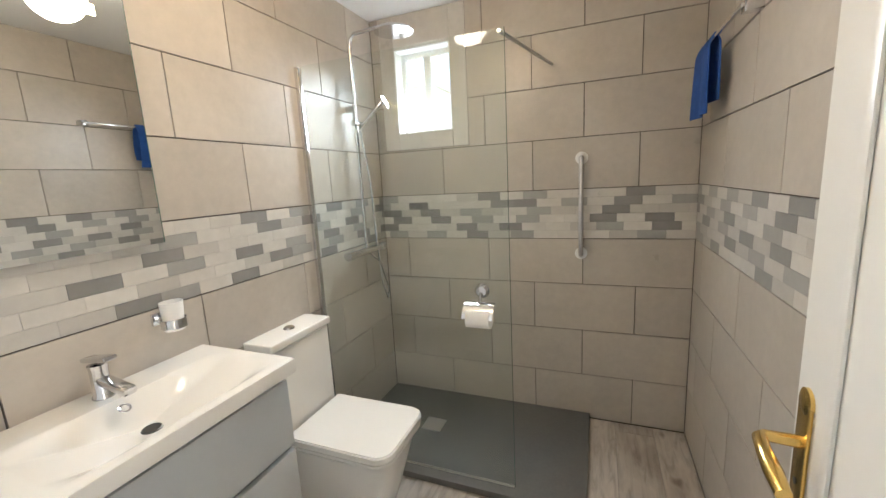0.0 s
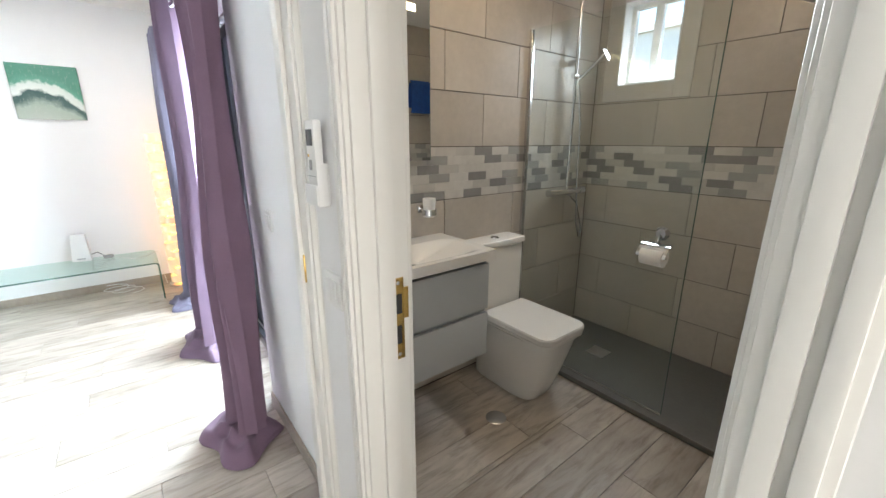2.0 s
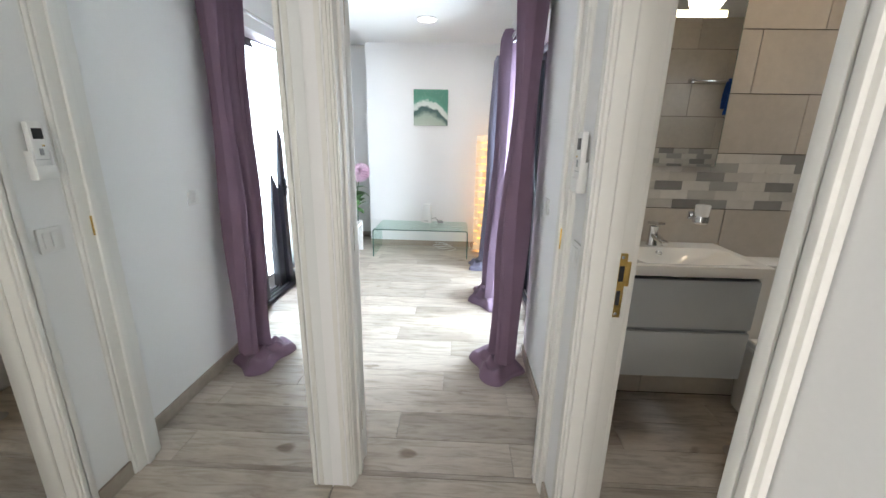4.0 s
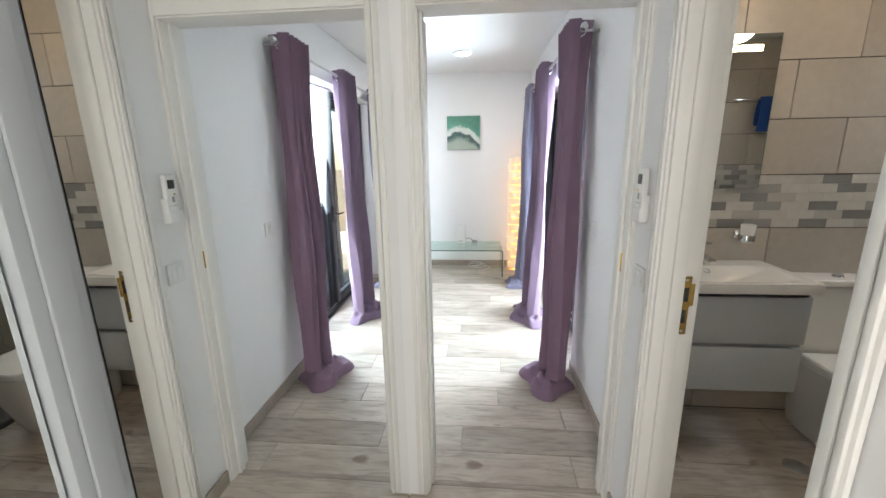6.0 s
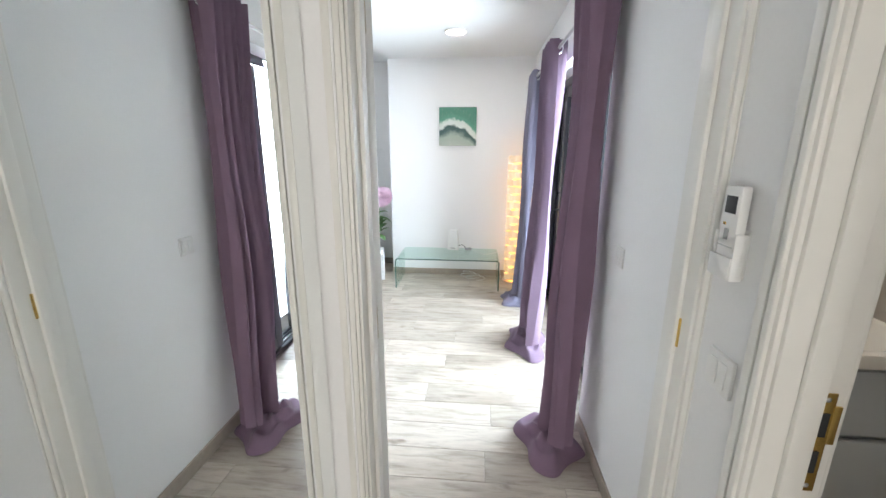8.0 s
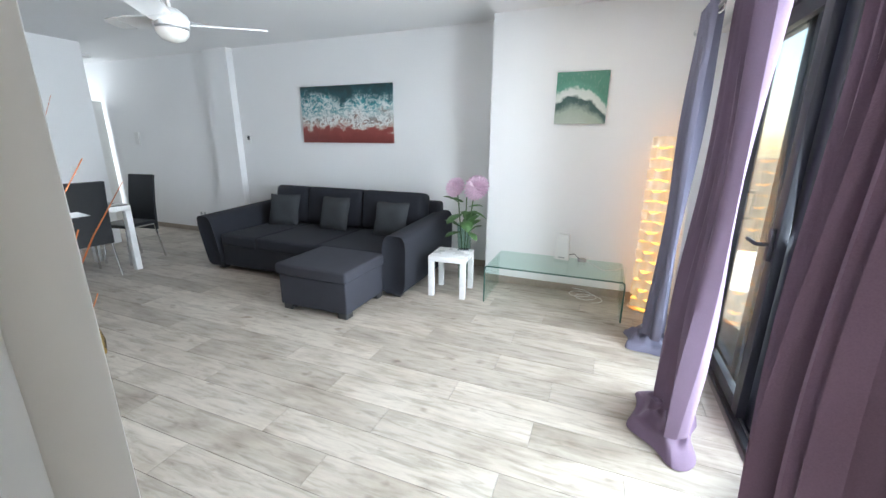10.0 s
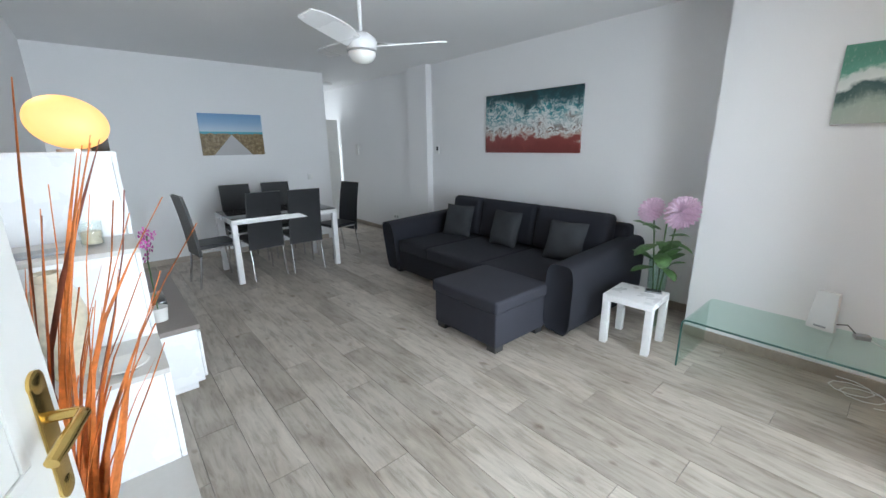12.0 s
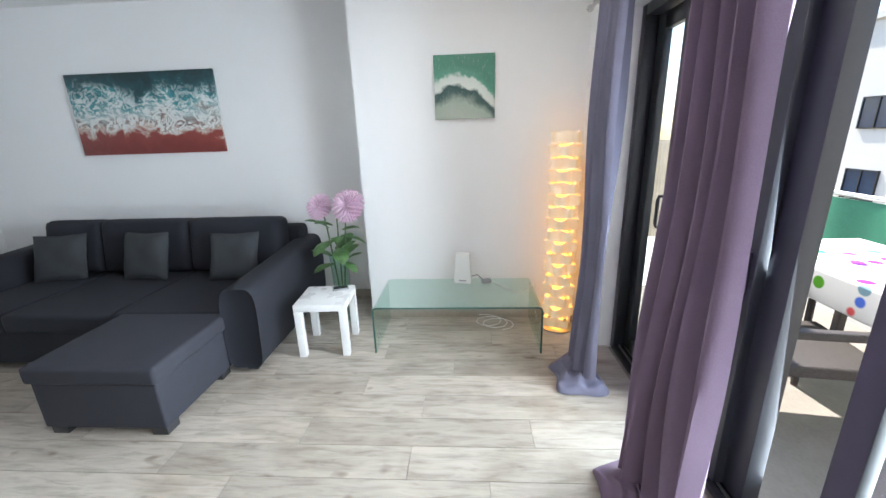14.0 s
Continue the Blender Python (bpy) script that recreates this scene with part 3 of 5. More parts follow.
# ---- balcony doors ----
bf = thing("window_1", "anthracite aluminium sliding balcony doors, partly open", "balcony door", kind="structure")
YF = NORTH + 0.15
part("outer_frame", boxes((OX0, OX0 + 0.055, YF, YF + 0.13, 0, OZ), (OX1 - 0.055, OX1, YF, YF + 0.13, 0, OZ), (OX0 + 0.055, OX1 - 0.055, YF, YF + 0.13, OZ - 0.06, OZ), (OX0 + 0.055, OX1 - 0.055, YF, YF + 0.13, 0.0, 0.028), bevel=0.004), ALU, bf)
for yy in (0.035, 0.075, 0.11):
    part("track", boxes((OX0 + 0.06, OX1 - 0.06, YF + yy, YF + yy + 0.008, 0.028, 0.04)), STEEL, bf)


def sash(x0, x1, y, label):
    z0, z1, w = 0.042, OZ - 0.065, 0.085
    p = part("sash", boxes((x0, x0 + w, y, y + 0.042, z0, z1), (x1 - w, x1, y, y + 0.042, z0, z1), (x0 + w, x1 - w, y, y + 0.042, z0, z0 + w), (x0 + w, x1 - w, y, y + 0.042, z1 - w, z1), bevel=0.005), ALU, bf, label)
    g = part("pane", boxes((x0 + w - 0.01, x1 - w + 0.01, y + 0.016, y + 0.026, z0 + w - 0.01, z1 - w + 0.01)), GLASS, p)
    g.visible_shadow = False
    return p


sash(OX0 + 0.06, -2.52, YF + 0.07, "fixed dark aluminium sash")
leaf = sash(-2.95, -2.22, YF + 0.012, "dark aluminium sliding sash")
sash(-1.80, OX1 - 0.058, YF + 0.012, "dark aluminium sash slid to the jamb")
part("handle", tube([(-2.90, YF + 0.012, 1.0), (-2.90, YF - 0.03, 1.0), (-2.90, YF - 0.035, 1.02), (-2.90, YF - 0.035, 1.14), (-2.90, YF - 0.03, 1.16), (-2.90, YF + 0.012, 1.16)], 0.009, 8), ALU, leaf, "dark pull handle")
part("mullion", boxes((-2.26, -2.12, YF + 0.06, YF + 0.125, 0.03, OZ - 0.06), bevel=0.004), ALU, bf)
hd = part("lever_handle", boxes((-2.285, -2.245, YF - 0.006, YF + 0.012, 0.90, 1.06), bevel=0.003), ALU, bf, "dark lever handle")
part("lever", tube([(-2.265, YF, 0.98), (-2.265, YF - 0.05, 0.98), (-2.275, YF - 0.055, 0.98), (-2.38, YF - 0.055, 0.98)], 0.010, 10), ALU, hd)

# ---- curtains ----
ROD_Y, ROD_Z = 0.635, 2.20
rod = thing("curtain_rod", "thin brushed steel curtain rod on wall brackets", "curtain rod")
part("rod", tube([(-3.55, ROD_Y, ROD_Z), (-0.86, ROD_Y, ROD_Z)], 0.011, 12), STEEL, rod)
for x in (-3.56, -0.85):
    part("finial", lathe([(0, -0.022), (0.014, -0.02), (0.022, -0.006), (0.022, 0.006), (0.014, 0.02), (0, 0.022)], 16), CHROME, rod, m=pose(x, ROD_Y, ROD_Z, 0, 90, 0))
for x in (-3.45, -2.25, -0.93):
    part("bracket", tube([(x, NORTH, ROD_Z), (x, ROD_Y, ROD_Z), (x, ROD_Y - 0.012, ROD_Z + 0.012)], 0.007, 8), STEEL, rod)


def curtain(mat, label, x0, x1, fold, folds, foot_x0, foot_x1, foot_y, seed, puddle=0.16):
    """A gathered eyelet curtain from the rod to a puddle on the floor; the top spans x0..x1, the foot foot_x0..foot_x1."""
    rnd = random.Random(seed)
    c = thing("curtain", label, "curtain", group="balcony curtains")
    ph = [rnd.uniform(0, 6.28) for _ in range(6)]
    top, low = ROD_Z + 0.055, 0.10

    def fn(u, v):
        w = v ** 1.3
        xa, xb = x0 + (foot_x0 - x0) * w, x1 + (foot_x1 - x1) * w
        sway = 0.018 * math.sin(v * 5 + u * 9 + ph[0]) * v
        a = u * folds * math.tau
        depth = fold * (1 + 0.45 * math.sin(u * 7 + ph[1]) * v + 0.2 * math.sin(v * 9 + ph[2]))
        x = xa + (xb - xa) * u + 0.020 * math.sin(a * 0.5 + ph[3] + v * 2) * v + sway
        y = ROD_Y + (foot_y - ROD_Y) * w + depth * math.sin(a + 0.7 * math.sin(v * 3 + ph[4]) * v) + 0.12 * depth * math.sin(a * 2.3 + ph[5] + 2 * v) * (0.3 + v)
        return Vector((x, min(y, NORTH - 0.012), top + (low - top) * v))

    part("drape", grid_sheet(fn, folds * 12, 48, 0.003), mat, c)
    # the cloth heaped on the floor
    cx, half = (foot_x0 + foot_x1) / 2, abs(foot_x1 - foot_x0) / 2 + 0.05

    def heap(u, v):
        ang = u * math.tau
        r = v
        n = 0.5 + 0.5 * math.sin(ang * 4 + ph[0] + 9 * v) * math.sin(ang * 3 + ph[5] - 7 * v)
        rx, ry = half * (1 + 0.16 * math.sin(3 * ang + ph[2])), puddle * (1 + 0.22 * math.sin(4 * ang + ph[1]))
        z = 0.010 + 0.085 * (1 - r ** 1.2) + 0.14 * n * r * (1.1 - r)
        return Vector((cx + rx * r * math.cos(ang), min(foot_y - 0.03 + ry * r * math.sin(ang), NORTH - 0.02), max(0.006, z if r < 0.97 else 0.006)))

    part("heaped_hem", grid_sheet(heap, 64, 18), mat, c)
    for i in range(folds):
        x = x0 + (x1 - x0) * (i + 0.5) / folds
        ring = [(0, 0.030 * math.cos(k * math.tau / 20), 0.030 * math.sin(k * math.tau / 20)) for k in range(20)]
        part("eyelet", tube(ring, 0.006, 8, True), CHROME, c, "chrome eyelet ring", pose(x, ROD_Y, ROD_Z, 0, 0, 12))
    return c


curtain(PURPLE, "mauve eyelet curtain gathered beside the open balcony door", -1.22, -0.90, 0.062, 6, -1.10, -0.76, 0.57, 3)
curtain(LILAC, "lilac-mauve eyelet curtain hanging at the balcony door", -2.27, -1.92, 0.055, 5, -2.34, -1.84, 0.58, 8)
curtain(GREYBLUE, "grey-violet eyelet curtain bunched at the far end of the rod", -3.28, -2.92, 0.046, 6, -3.20, -2.86, 0.58, 5)

# ---- sofa and ottoman ----


def soft(bm_rows, bevel):
    bm = bmesh.new()
    for r in bm_rows:
        box(bm, *r, bevel=bevel, seg=4)
    return bm


sofa = thing("sofa", "charcoal fabric three-seat corner sofa with rounded arms", "sofa")
SX0, SX1, SY0, SY1 = -4.28, -3.12, -4.02, -1.48
part("base", soft([(SX0 + 0.02, SX1 + 0.04, SY0 + 0.2, SY1 - 0.2, 0.05, 0.30)], 0.02), SOFA, sofa)
for i, (a, b) in enumerate(((SY0 + 0.21, -3.29), (-3.285, -2.50))):
    part("seat_cushion", soft([(SX0 + 0.25, SX1 + 0.06, a, b, 0.285, 0.42)], 0.035), SOFA, sofa)
part("seat_cushion", soft([(SX0 + 0.25, SX1 + 0.04, -2.495, SY1 - 0.21, 0.285, 0.425)], 0.035), SOFA, sofa)
for a, b in ((SY0 + 0.22, -3.29), (-3.285, -2.50), (-2.495, SY1 - 0.22)):
    bm = soft([(-0.12, 0.12, a, b, -0.24, 0.22)], 0.075)
    part("back_cushion", bm, SOFA, sofa, m=pose(SX0 + 0.25, 0, 0.655, 0, -10))
part("back_frame", soft([(SX0, SX0 + 0.16, SY0 + 0.1, SY1 - 0.1, 0.05, 0.77)], 0.05), SOFA, sofa)


def arm(y0, y1, lean):
    def fn(u, v):
        # cross-section round the arm, swept from back to front
        x = SX0 + 0.02 + (SX1 + 0.06 - SX0) * u
        a = v * math.tau
        w, h = (y1 - y0) / 2, 0.28
        cx, cz = (y0 + y1) / 2, 0.33
        px, pz = math.cos(a), math.sin(a)
        k = 6.0 if pz < 0 else 4.2
        r = (abs(px) ** k + abs(pz) ** k) ** (-1 / k)
        zz = cz + h * pz * r
        top = 0.055 * (1 - u)
        return Vector((x, cx + w * px * r * (1 + 0.10 * max(0, zz - 0.3)) + lean * (zz - 0.05), zz + (top if zz > 0.33 else 0)))
    bm = grid_sheet(fn, 10, 40)
    bmesh.ops.remove_doubles(bm, verts=bm.verts[:], dist=0.0005)
    bmesh.ops.holes_fill(bm, edges=bm.edges[:], sides=60)
    caps = [f for f in bm.faces if len(f.verts) > 8]
    bmesh.ops.inset_region(bm, faces=caps, thickness=0.02, depth=0.012)
    part("arm", bm, SOFA, sofa)


arm(SY0, SY0 + 0.22, -0.22)
arm(SY1 - 0.24, SY1, 0.03)
for x in (SX0 + 0.1, SX1 - 0.02):
    for y in (SY0 + 0.12, SY1 - 0.12):
        part("foot", boxes((x - 0.04, x + 0.04, y - 0.04, y + 0.04, 0, 0.055), bevel=0.004), DARKPLASTIC, sofa)

ot = thing("ottoman", "slate-grey fabric storage ottoman pulled up to the sofa", "ottoman")
part("body", soft([(-3.08, -2.47, -2.41, -1.72, 0.05, 0.322)], 0.015), OTTO, ot)
part("lid", soft([(-3.10, -2.45, -2.43, -1.70, 0.324, 0.425)], 0.028), OTTO, ot)
for x in (-3.02, -2.53):
    for y in (-2.35, -1.78):
        part("foot", boxes((x - 0.045, x + 0.045, y - 0.045, y + 0.045, 0, 0.052), bevel=0.004), DARKPLASTIC, ot)


def cushion(place, turn, tip, size=0.40):
    def fn(u, v, s):
        x, y = u * 2 - 1, v * 2 - 1
        edge = (1 - abs(x) ** 4) * (1 - abs(y) ** 4)
        pinch = 1 - 0.07 * (1 - abs(x)) * abs(y) - 0.07 * (1 - abs(y)) * abs(x)
        return Vector((s * 0.065 * edge ** 0.6, x * size / 2 * pinch, y * size / 2 * pinch))
    bm = grid_sheet(lambda u, v: fn(u, v, 1), 18, 18)
    bm2 = grid_sheet(lambda u, v: fn(u, v, -1), 18, 18)
    tmp = bpy.data.meshes.new("tmp")
    bm2.to_mesh(tmp)
    bm.from_mesh(tmp)
    bm2.free()
    bmesh.ops.remove_doubles(bm, verts=bm.verts[:], dist=0.001)
    single("throw_cushion", bm, CUSHION, "square black ribbed throw cushion leaning on the sofa", "cushion", "sofa cushions", m=pose(*place, 0, -tip, turn))


cushion((-3.80, -3.55, 0.60), 14, 20)
cushion((-3.79, -2.78, 0.61), -3, 17)
cushion((-3.78, -2.02, 0.60), 4, 22)

# ---- side tables, vase with flowers, phone ----


def side_table(m, size, height, label):
    t = thing("side_table", label, "side table", m, "white side tables")
    s = size / 2
    part("top", boxes((-s, s, -s, s, height - 0.05, height), bevel=0.002), LAMINATE, t)
    for x in (-1, 1):
        for y in (-1, 1):
            part("leg", boxes((*sorted((x * s, x * (s - 0.05))), *sorted((y * s, y * (s - 0.05))), 0, height - 0.05), bevel=0.002), LAMINATE, t)


side_table(pose(-3.44, -1.165, 0, 0, 0, 4), 0.36, 0.40, "small square white laminate side table beside the sofa")
side_table(pose(-3.60, -4.32, 0, 0, 0, 0), 0.36, 0.40, "small square white side table at the sofa's far arm")
ph = thing("phone", "dark grey phone lying on the white side table", "phone", pose(-3.56, -1.09, 0.4, 0, 0, 20))
part("body", boxes((-0.036, 0.036, -0.06, 0.06, 0, 0.012), bevel=0.003), GREYPLASTIC, ph)
part("screen", boxes((-0.031, 0.031, -0.052, 0.052, 0.012, 0.0128)), BLACKGLASS, ph)

vase = thing("floor_vase", "tall clear glass vase with artificial pink dahlias", "vase", pose(-3.80, -1.16, 0))
part("glass", lathe([(0.0, 0.0), (0.058, 0.0), (0.062, 0.03), (0.066, 0.3), (0.078, 0.62), (0.073, 0.62), (0.060, 0.3), (0.055, 0.035), (0.0, 0.03)], 32), GREENGLASS, vase).visible_shadow = False


def dahlia(parent, m, r, rings=9):
    bm = bmesh.new()
    for k in range(rings):
        f = k / (rings - 1)
        n = int(8 + 14 * (1 - f))
        tilt = radians(-22 + 82 * f ** 1.4)
        length = r * (1.0 - 0.52 * f)
        for i in range(n):
            a = (i + 0.5 * (k % 2)) * math.tau / n + 0.05 * math.sin(i * 7)
            w = length * 0.115 + 0.003
            rows = []
            for s, ww, up in ((0.12, 0.3, 0), (0.45, 0.9, 0.02), (0.78, 0.95, 0.05), (1.0, 0.12, 0.10)):
                out, zz = length * s * math.cos(tilt), length * s * math.sin(tilt) * 0.75 + up * r
                rows.append([bm.verts.new((math.cos(a) * out - math.sin(a) * w * ww * e, math.sin(a) * out + math.cos(a) * w * ww * e, zz + 0.008 * abs(e))) for e in (-1, 0, 1)])
            for A, B in zip(rows, rows[1:]):
                for j in (0, 1):
                    bm.faces.new((A[j], A[j + 1], B[j + 1], B[j]))
    part("flower_head", bm, PETAL, parent, "large pale pink dahlia", m)


dahlia(vase, pose(0.08, 0.13, 1.01, 10, 62, 0), 0.15)
dahlia(vase, pose(0.05, -0.10, 1.00, -10, 60, -25), 0.12)
for px, py in ((0.05, 0.12), (0.02, -0.09), (0.0, 0.02)):
    part("stem", tube([(0.01, 0.0, 0.04), (px * 0.3, py * 0.3, 0.4), (px * 0.6, py * 0.7, 0.8), (px, py, 1.03)], 0.006, 6), LEAF, vase, "green stem")
rnd = random.Random(4)
for i in range(16):
    a, h, ln = rnd.uniform(0, 6.28), rnd.uniform(0.50, 0.90), rnd.uniform(0.13, 0.22)

    def leaf_fn(u, v, ln=ln):
        w = math.sin(math.pi * min(1, u * 0.97 + 0.03)) ** 0.7 * ln * 0.30
        return Vector((u * ln, (v * 2 - 1) * w, 0.25 * ln * math.sin(u * 2.6) - 0.5 * abs(v - 0.5) * w))
    part("leaf", grid_sheet(leaf_fn, 8, 4), LEAF, vase, "", pose(0.03 * math.cos(a), 0.05 * math.sin(a), h, 0, rnd.uniform(-30, 45), math.degrees(a)))

# ---- glass table with router ----
gt = thing("glass_coffee_table", "bent clear glass waterfall coffee table against the wall", "coffee table")
GX0, GX1, GY0, GY1, GZ, th = -3.87, -3.31, -0.80, 0.385, 0.355, 0.012
prof = []
for cy, s in ((GY0, -1), (GY1, 1)):
    arc = [(cy - s * (0.035 - 0.035 * math.cos(t)), GZ - 0.035 + 0.035 * math.sin(t)) for t in [i * math.pi / 12 for i in range(7)]]
    prof += [(cy, 0)] + arc if s < 0 else arc[::-1] + [(cy, 0)]


def waterfall(x0, x1, mat, name, grow=0.0):
    bm = bmesh.new()
    ps = [Vector((p[0], p[1])) for p in prof]
    inner = []
    for i, p in enumerate(ps):
        d = (ps[min(i + 1, len(ps) - 1)] - ps[max(i - 1, 0)]).normalized()
        inner.append(p + Vector((d.y, -d.x)) * th)
    rows = []
    for q, r in zip(ps, inner):
        rows.append([bm.verts.new((x, *c)) for x, c in ((x0, q), (x1, q), (x1, r), (x0, r))])
    for A, B in zip(rows, rows[1:]):
        for k in range(4):
            bm.faces.new((A[k], A[(k + 1) % 4], B[(k + 1) % 4], B[k]))
    bm.faces.new(rows[0])
    bm.faces.new(rows[-1][::-1])
    return part(name, bm, mat, gt)


waterfall(GX0, GX1 - 0.002, GREENGLASS, "bent_glass").visible_shadow = False
waterfall(GX1 - 0.002, GX1, EDGEGLASS, "polished_edge")
ro = thing("router", "white upright router with a slanted foot on the glass table", "router", pose(-3.80, -0.16, GZ, 0, 0, -12))
bm = bmesh.new()
box(bm, -0.022, 0.022, -0.052, 0.052, 0.0, 0.245, 0.006)
for v in bm.verts:
    if v.co.z < 0.1:
        v.co.y *= 1.35
        v.co.x += 0.02
part("body", bm, PLASTIC, ro)
part("port_strip", boxes((0.036, 0.044, -0.03, 0.03, 0.02, 0.03)), GREYPLASTIC, ro)
pw = thing("power_adapter", "small grey adapter with cable on the glass table", "adapter", pose(-3.78, 0.02, GZ, 0, 0, 20))
part("body", boxes((-0.025, 0.025, -0.035, 0.035, 0, 0.028), bevel=0.004), GREYPLASTIC, pw)
cb = thing("cable", "thin cables trailing from the router down to the floor", "cable")
part("lead", tube([(-3.78, -0.11, GZ + 0.05), (-3.77, -0.05, GZ + 0.07), (-3.77, -0.01, GZ + 0.03)], 0.0035, 6), DARKPLASTIC, cb, "dark router lead")
pts = [(-3.77, 0.06, GZ + 0.008), (-3.66, 0.14, GZ + 0.006), (-3.55, 0.22, GZ + 0.006), (-3.62, 0.32, GZ + 0.006), (-3.75, 0.392, GZ + 0.006), (-3.79, 0.41, GZ - 0.03), (-3.80, 0.41, 0.16), (-3.78, 0.43, 0.01)]
part("lead", tube(pts, 0.003, 6), PLASTIC, cb, "white cable")
loop = [(-3.74 + 0.09 * math.cos(k * 0.7) + 0.004 * k, 0.14 + 0.11 * math.sin(k * 0.7) - 0.006 * k, 0.006 + 0.004 * k) for k in range(24)]
part("lead", tube(loop, 0.003, 6), PLASTIC, cb, "white cable")

# ---- paper strip floor lamp ----
fl = thing("floor_lamp", "tall woven paper-strip floor lamp glowing amber", "floor lamp", pose(-3.72, 0.575, 0))
part("base", lathe([(0, 0), (0.13, 0), (0.13, 0.012), (0, 0.016)], 28), STEEL, fl)
part("inner_tube", lathe([(0.048, 0.03), (0.048, 1.46), (0, 1.46)], 16), SHADEGLOW, fl, "glowing amber core")
for k in range(17):
    z = 0.03 + k * 0.0865
    bm = bmesh.new()
    n, lobes = 80, 4
    off = (k % 2) * math.pi / lobes
    grid = []
    for i in range(n):
        a = i * math.tau / n
        r = 0.096 + 0.022 * math.sin(a * lobes + off * lobes)
        dz = 0.012 * math.sin(a * lobes + off * lobes)
        grid.append([bm.verts.new((r * s * math.cos(a), r * s * math.sin(a), z + h + dz * (0.5 - h / 0.076))) for s, h in ((1, 0), (1.01, 0.076), (0.985, 0.076), (0.975, 0))])
    for i in range(n):
        A, B = grid[i], grid[(i + 1) % n]
        for j in range(4):
            bm.faces.new((A[j], A[(j + 1) % 4], B[(j + 1) % 4], B[j]))
    part("paper_ring", bm, PAPERSTRIP, fl)

# ---- wall pictures ----


def canvas(m, w, h, mat, label):
    """Canvas print; the face looks along local +x."""
    c = thing("canvas_print", label, "picture", m, "canvas prints")
    part("stretched_canvas", boxes((0.0, 0.022, -w / 2, w / 2, -h / 2, h / 2), bevel=0.002), mat, c)
    part("stretcher", boxes((-0.004, -0.0005, -w / 2 + 0.02, w / 2 - 0.02, -h / 2 + 0.02, h / 2 - 0.02)), PAPER, c)


canvas(pose(WEST + 0.005, -2.93, 1.755), 1.34, 0.68, picture_wave(), "wide canvas print of teal surf breaking on red sand")
canvas(pose(WEST_IN + 0.005, -0.13, 1.82), 0.435, 0.435, picture_crest(), "small square canvas print of a green cresting wave")
bc = thing("canvas_print", "canvas print of a boardwalk through dunes to the sea", "picture", pose(-1.99, SOUTH + 0.005, 1.69), "canvas prints")
part("stretched_canvas", boxes((-0.40, 0.40, 0, 0.022, -0.275, 0.275), bevel=0.002), picture_beach(), bc)
part("stretcher", boxes((-0.38, 0.38, -0.004, -0.0005, -0.255, 0.255)), PAPER, bc)

th_ = thing("thermostat", "small white wall controller with a dark screen beside the pillar", "thermostat", pose(WEST + 0.0, -4.60, 1.45))
part("plate", boxes((0, 0.02, -0.05, 0.05, -0.06, 0.06), bevel=0.004), PLASTIC, th_)
part("screen", boxes((0.02, 0.022, 0.0, 0.04, -0.01, 0.045)), DARKPLASTIC, th_)

# ---- ceiling fan ----
fan = thing("ceiling_fan", "white three-blade ceiling fan with a round glass light", "ceiling fan", pose(-2.08, -2.72, -0.19))
part("canopy", lathe([(0, CEIL + 0.19), (0.075, CEIL + 0.19), (0.07, CEIL + 0.16), (0.03, CEIL + 0.13), (0, CEIL + 0.13)], 24), LAMINATE, fan)
part("rod", tube([(0, 0, CEIL + 0.15), (0, 0, CEIL - 0.15)], 0.014, 12), LAMINATE, fan)
part("motor", lathe([(0, CEIL - 0.14), (0.05, CEIL - 0.145), (0.10, CEIL - 0.18), (0.115, CEIL - 0.22), (0.105, CEIL - 0.26), (0, CEIL - 0.26)], 32), LAMINATE, fan)
part("light_ring", lathe([(0.10, CEIL - 0.26), (0.108, CEIL - 0.262), (0.108, CEIL - 0.27), (0.10, CEIL - 0.275), (0, CEIL - 0.275)], 32), STEEL, fan)
part("light_glass", lathe([(0.10, CEIL - 0.272), (0.098, CEIL - 0.30), (0.07, CEIL - 0.335), (0.03, CEIL - 0.35), (0, CEIL - 0.352)], 32), CERAMIC, fan, "frosted glass bowl, unlit")
for a in (28, 148, 268):
    def blade(u, v):
        r = 0.10 + 0.52 * u
        w = 0.035 + 0.05 * math.sin(math.pi * (0.15 + 0.62 * u)) * (1 if u < 0.9 else 1 - (u - 0.9) * 6)
        return Vector((r, (v * 2 - 1) * w + 0.03 * math.sin(u * 2.5), CEIL - 0.215 + 0.035 * u + (v - 0.5) * 0.05 * (1 - 0.5 * u)))
    part("blade", grid_sheet(blade, 16, 6, 0.008), LAMINATE, fan, "", pose(0, 0, 0, 0, 0, a))

# ---- ceiling lights ----


def downlight(name, x, y, z, r, label):
    d = thing(name, label, "ceiling light", pose(x, y, z), "round ceiling lights")
    part("rim", lathe([(r - 0.012, -0.001), (r, -0.001), (r, -0.012), (r - 0.012, -0.018), (r - 0.012, -0.008)], 32), PLASTIC, d)
    part("diffuser", lathe([(r - 0.012, -0.010), (r * 0.5, -0.016), (0, -0.018)], 32), LED, d, "lit white diffuser")


downlight("ceiling_light", -2.87, -0.10, LOW, 0.10, "round flush ceiling light, switched on")
dl = thing("ceiling_light", "flat round white ceiling light in the corridor, unlit", "ceiling light", pose(-3.85, -7.2, CEIL), "round ceiling lights")
part("body", lathe([(0, 0), (0.15, 0), (0.15, -0.03), (0.13, -0.045), (0, -0.05)], 32), PLASTIC, dl)

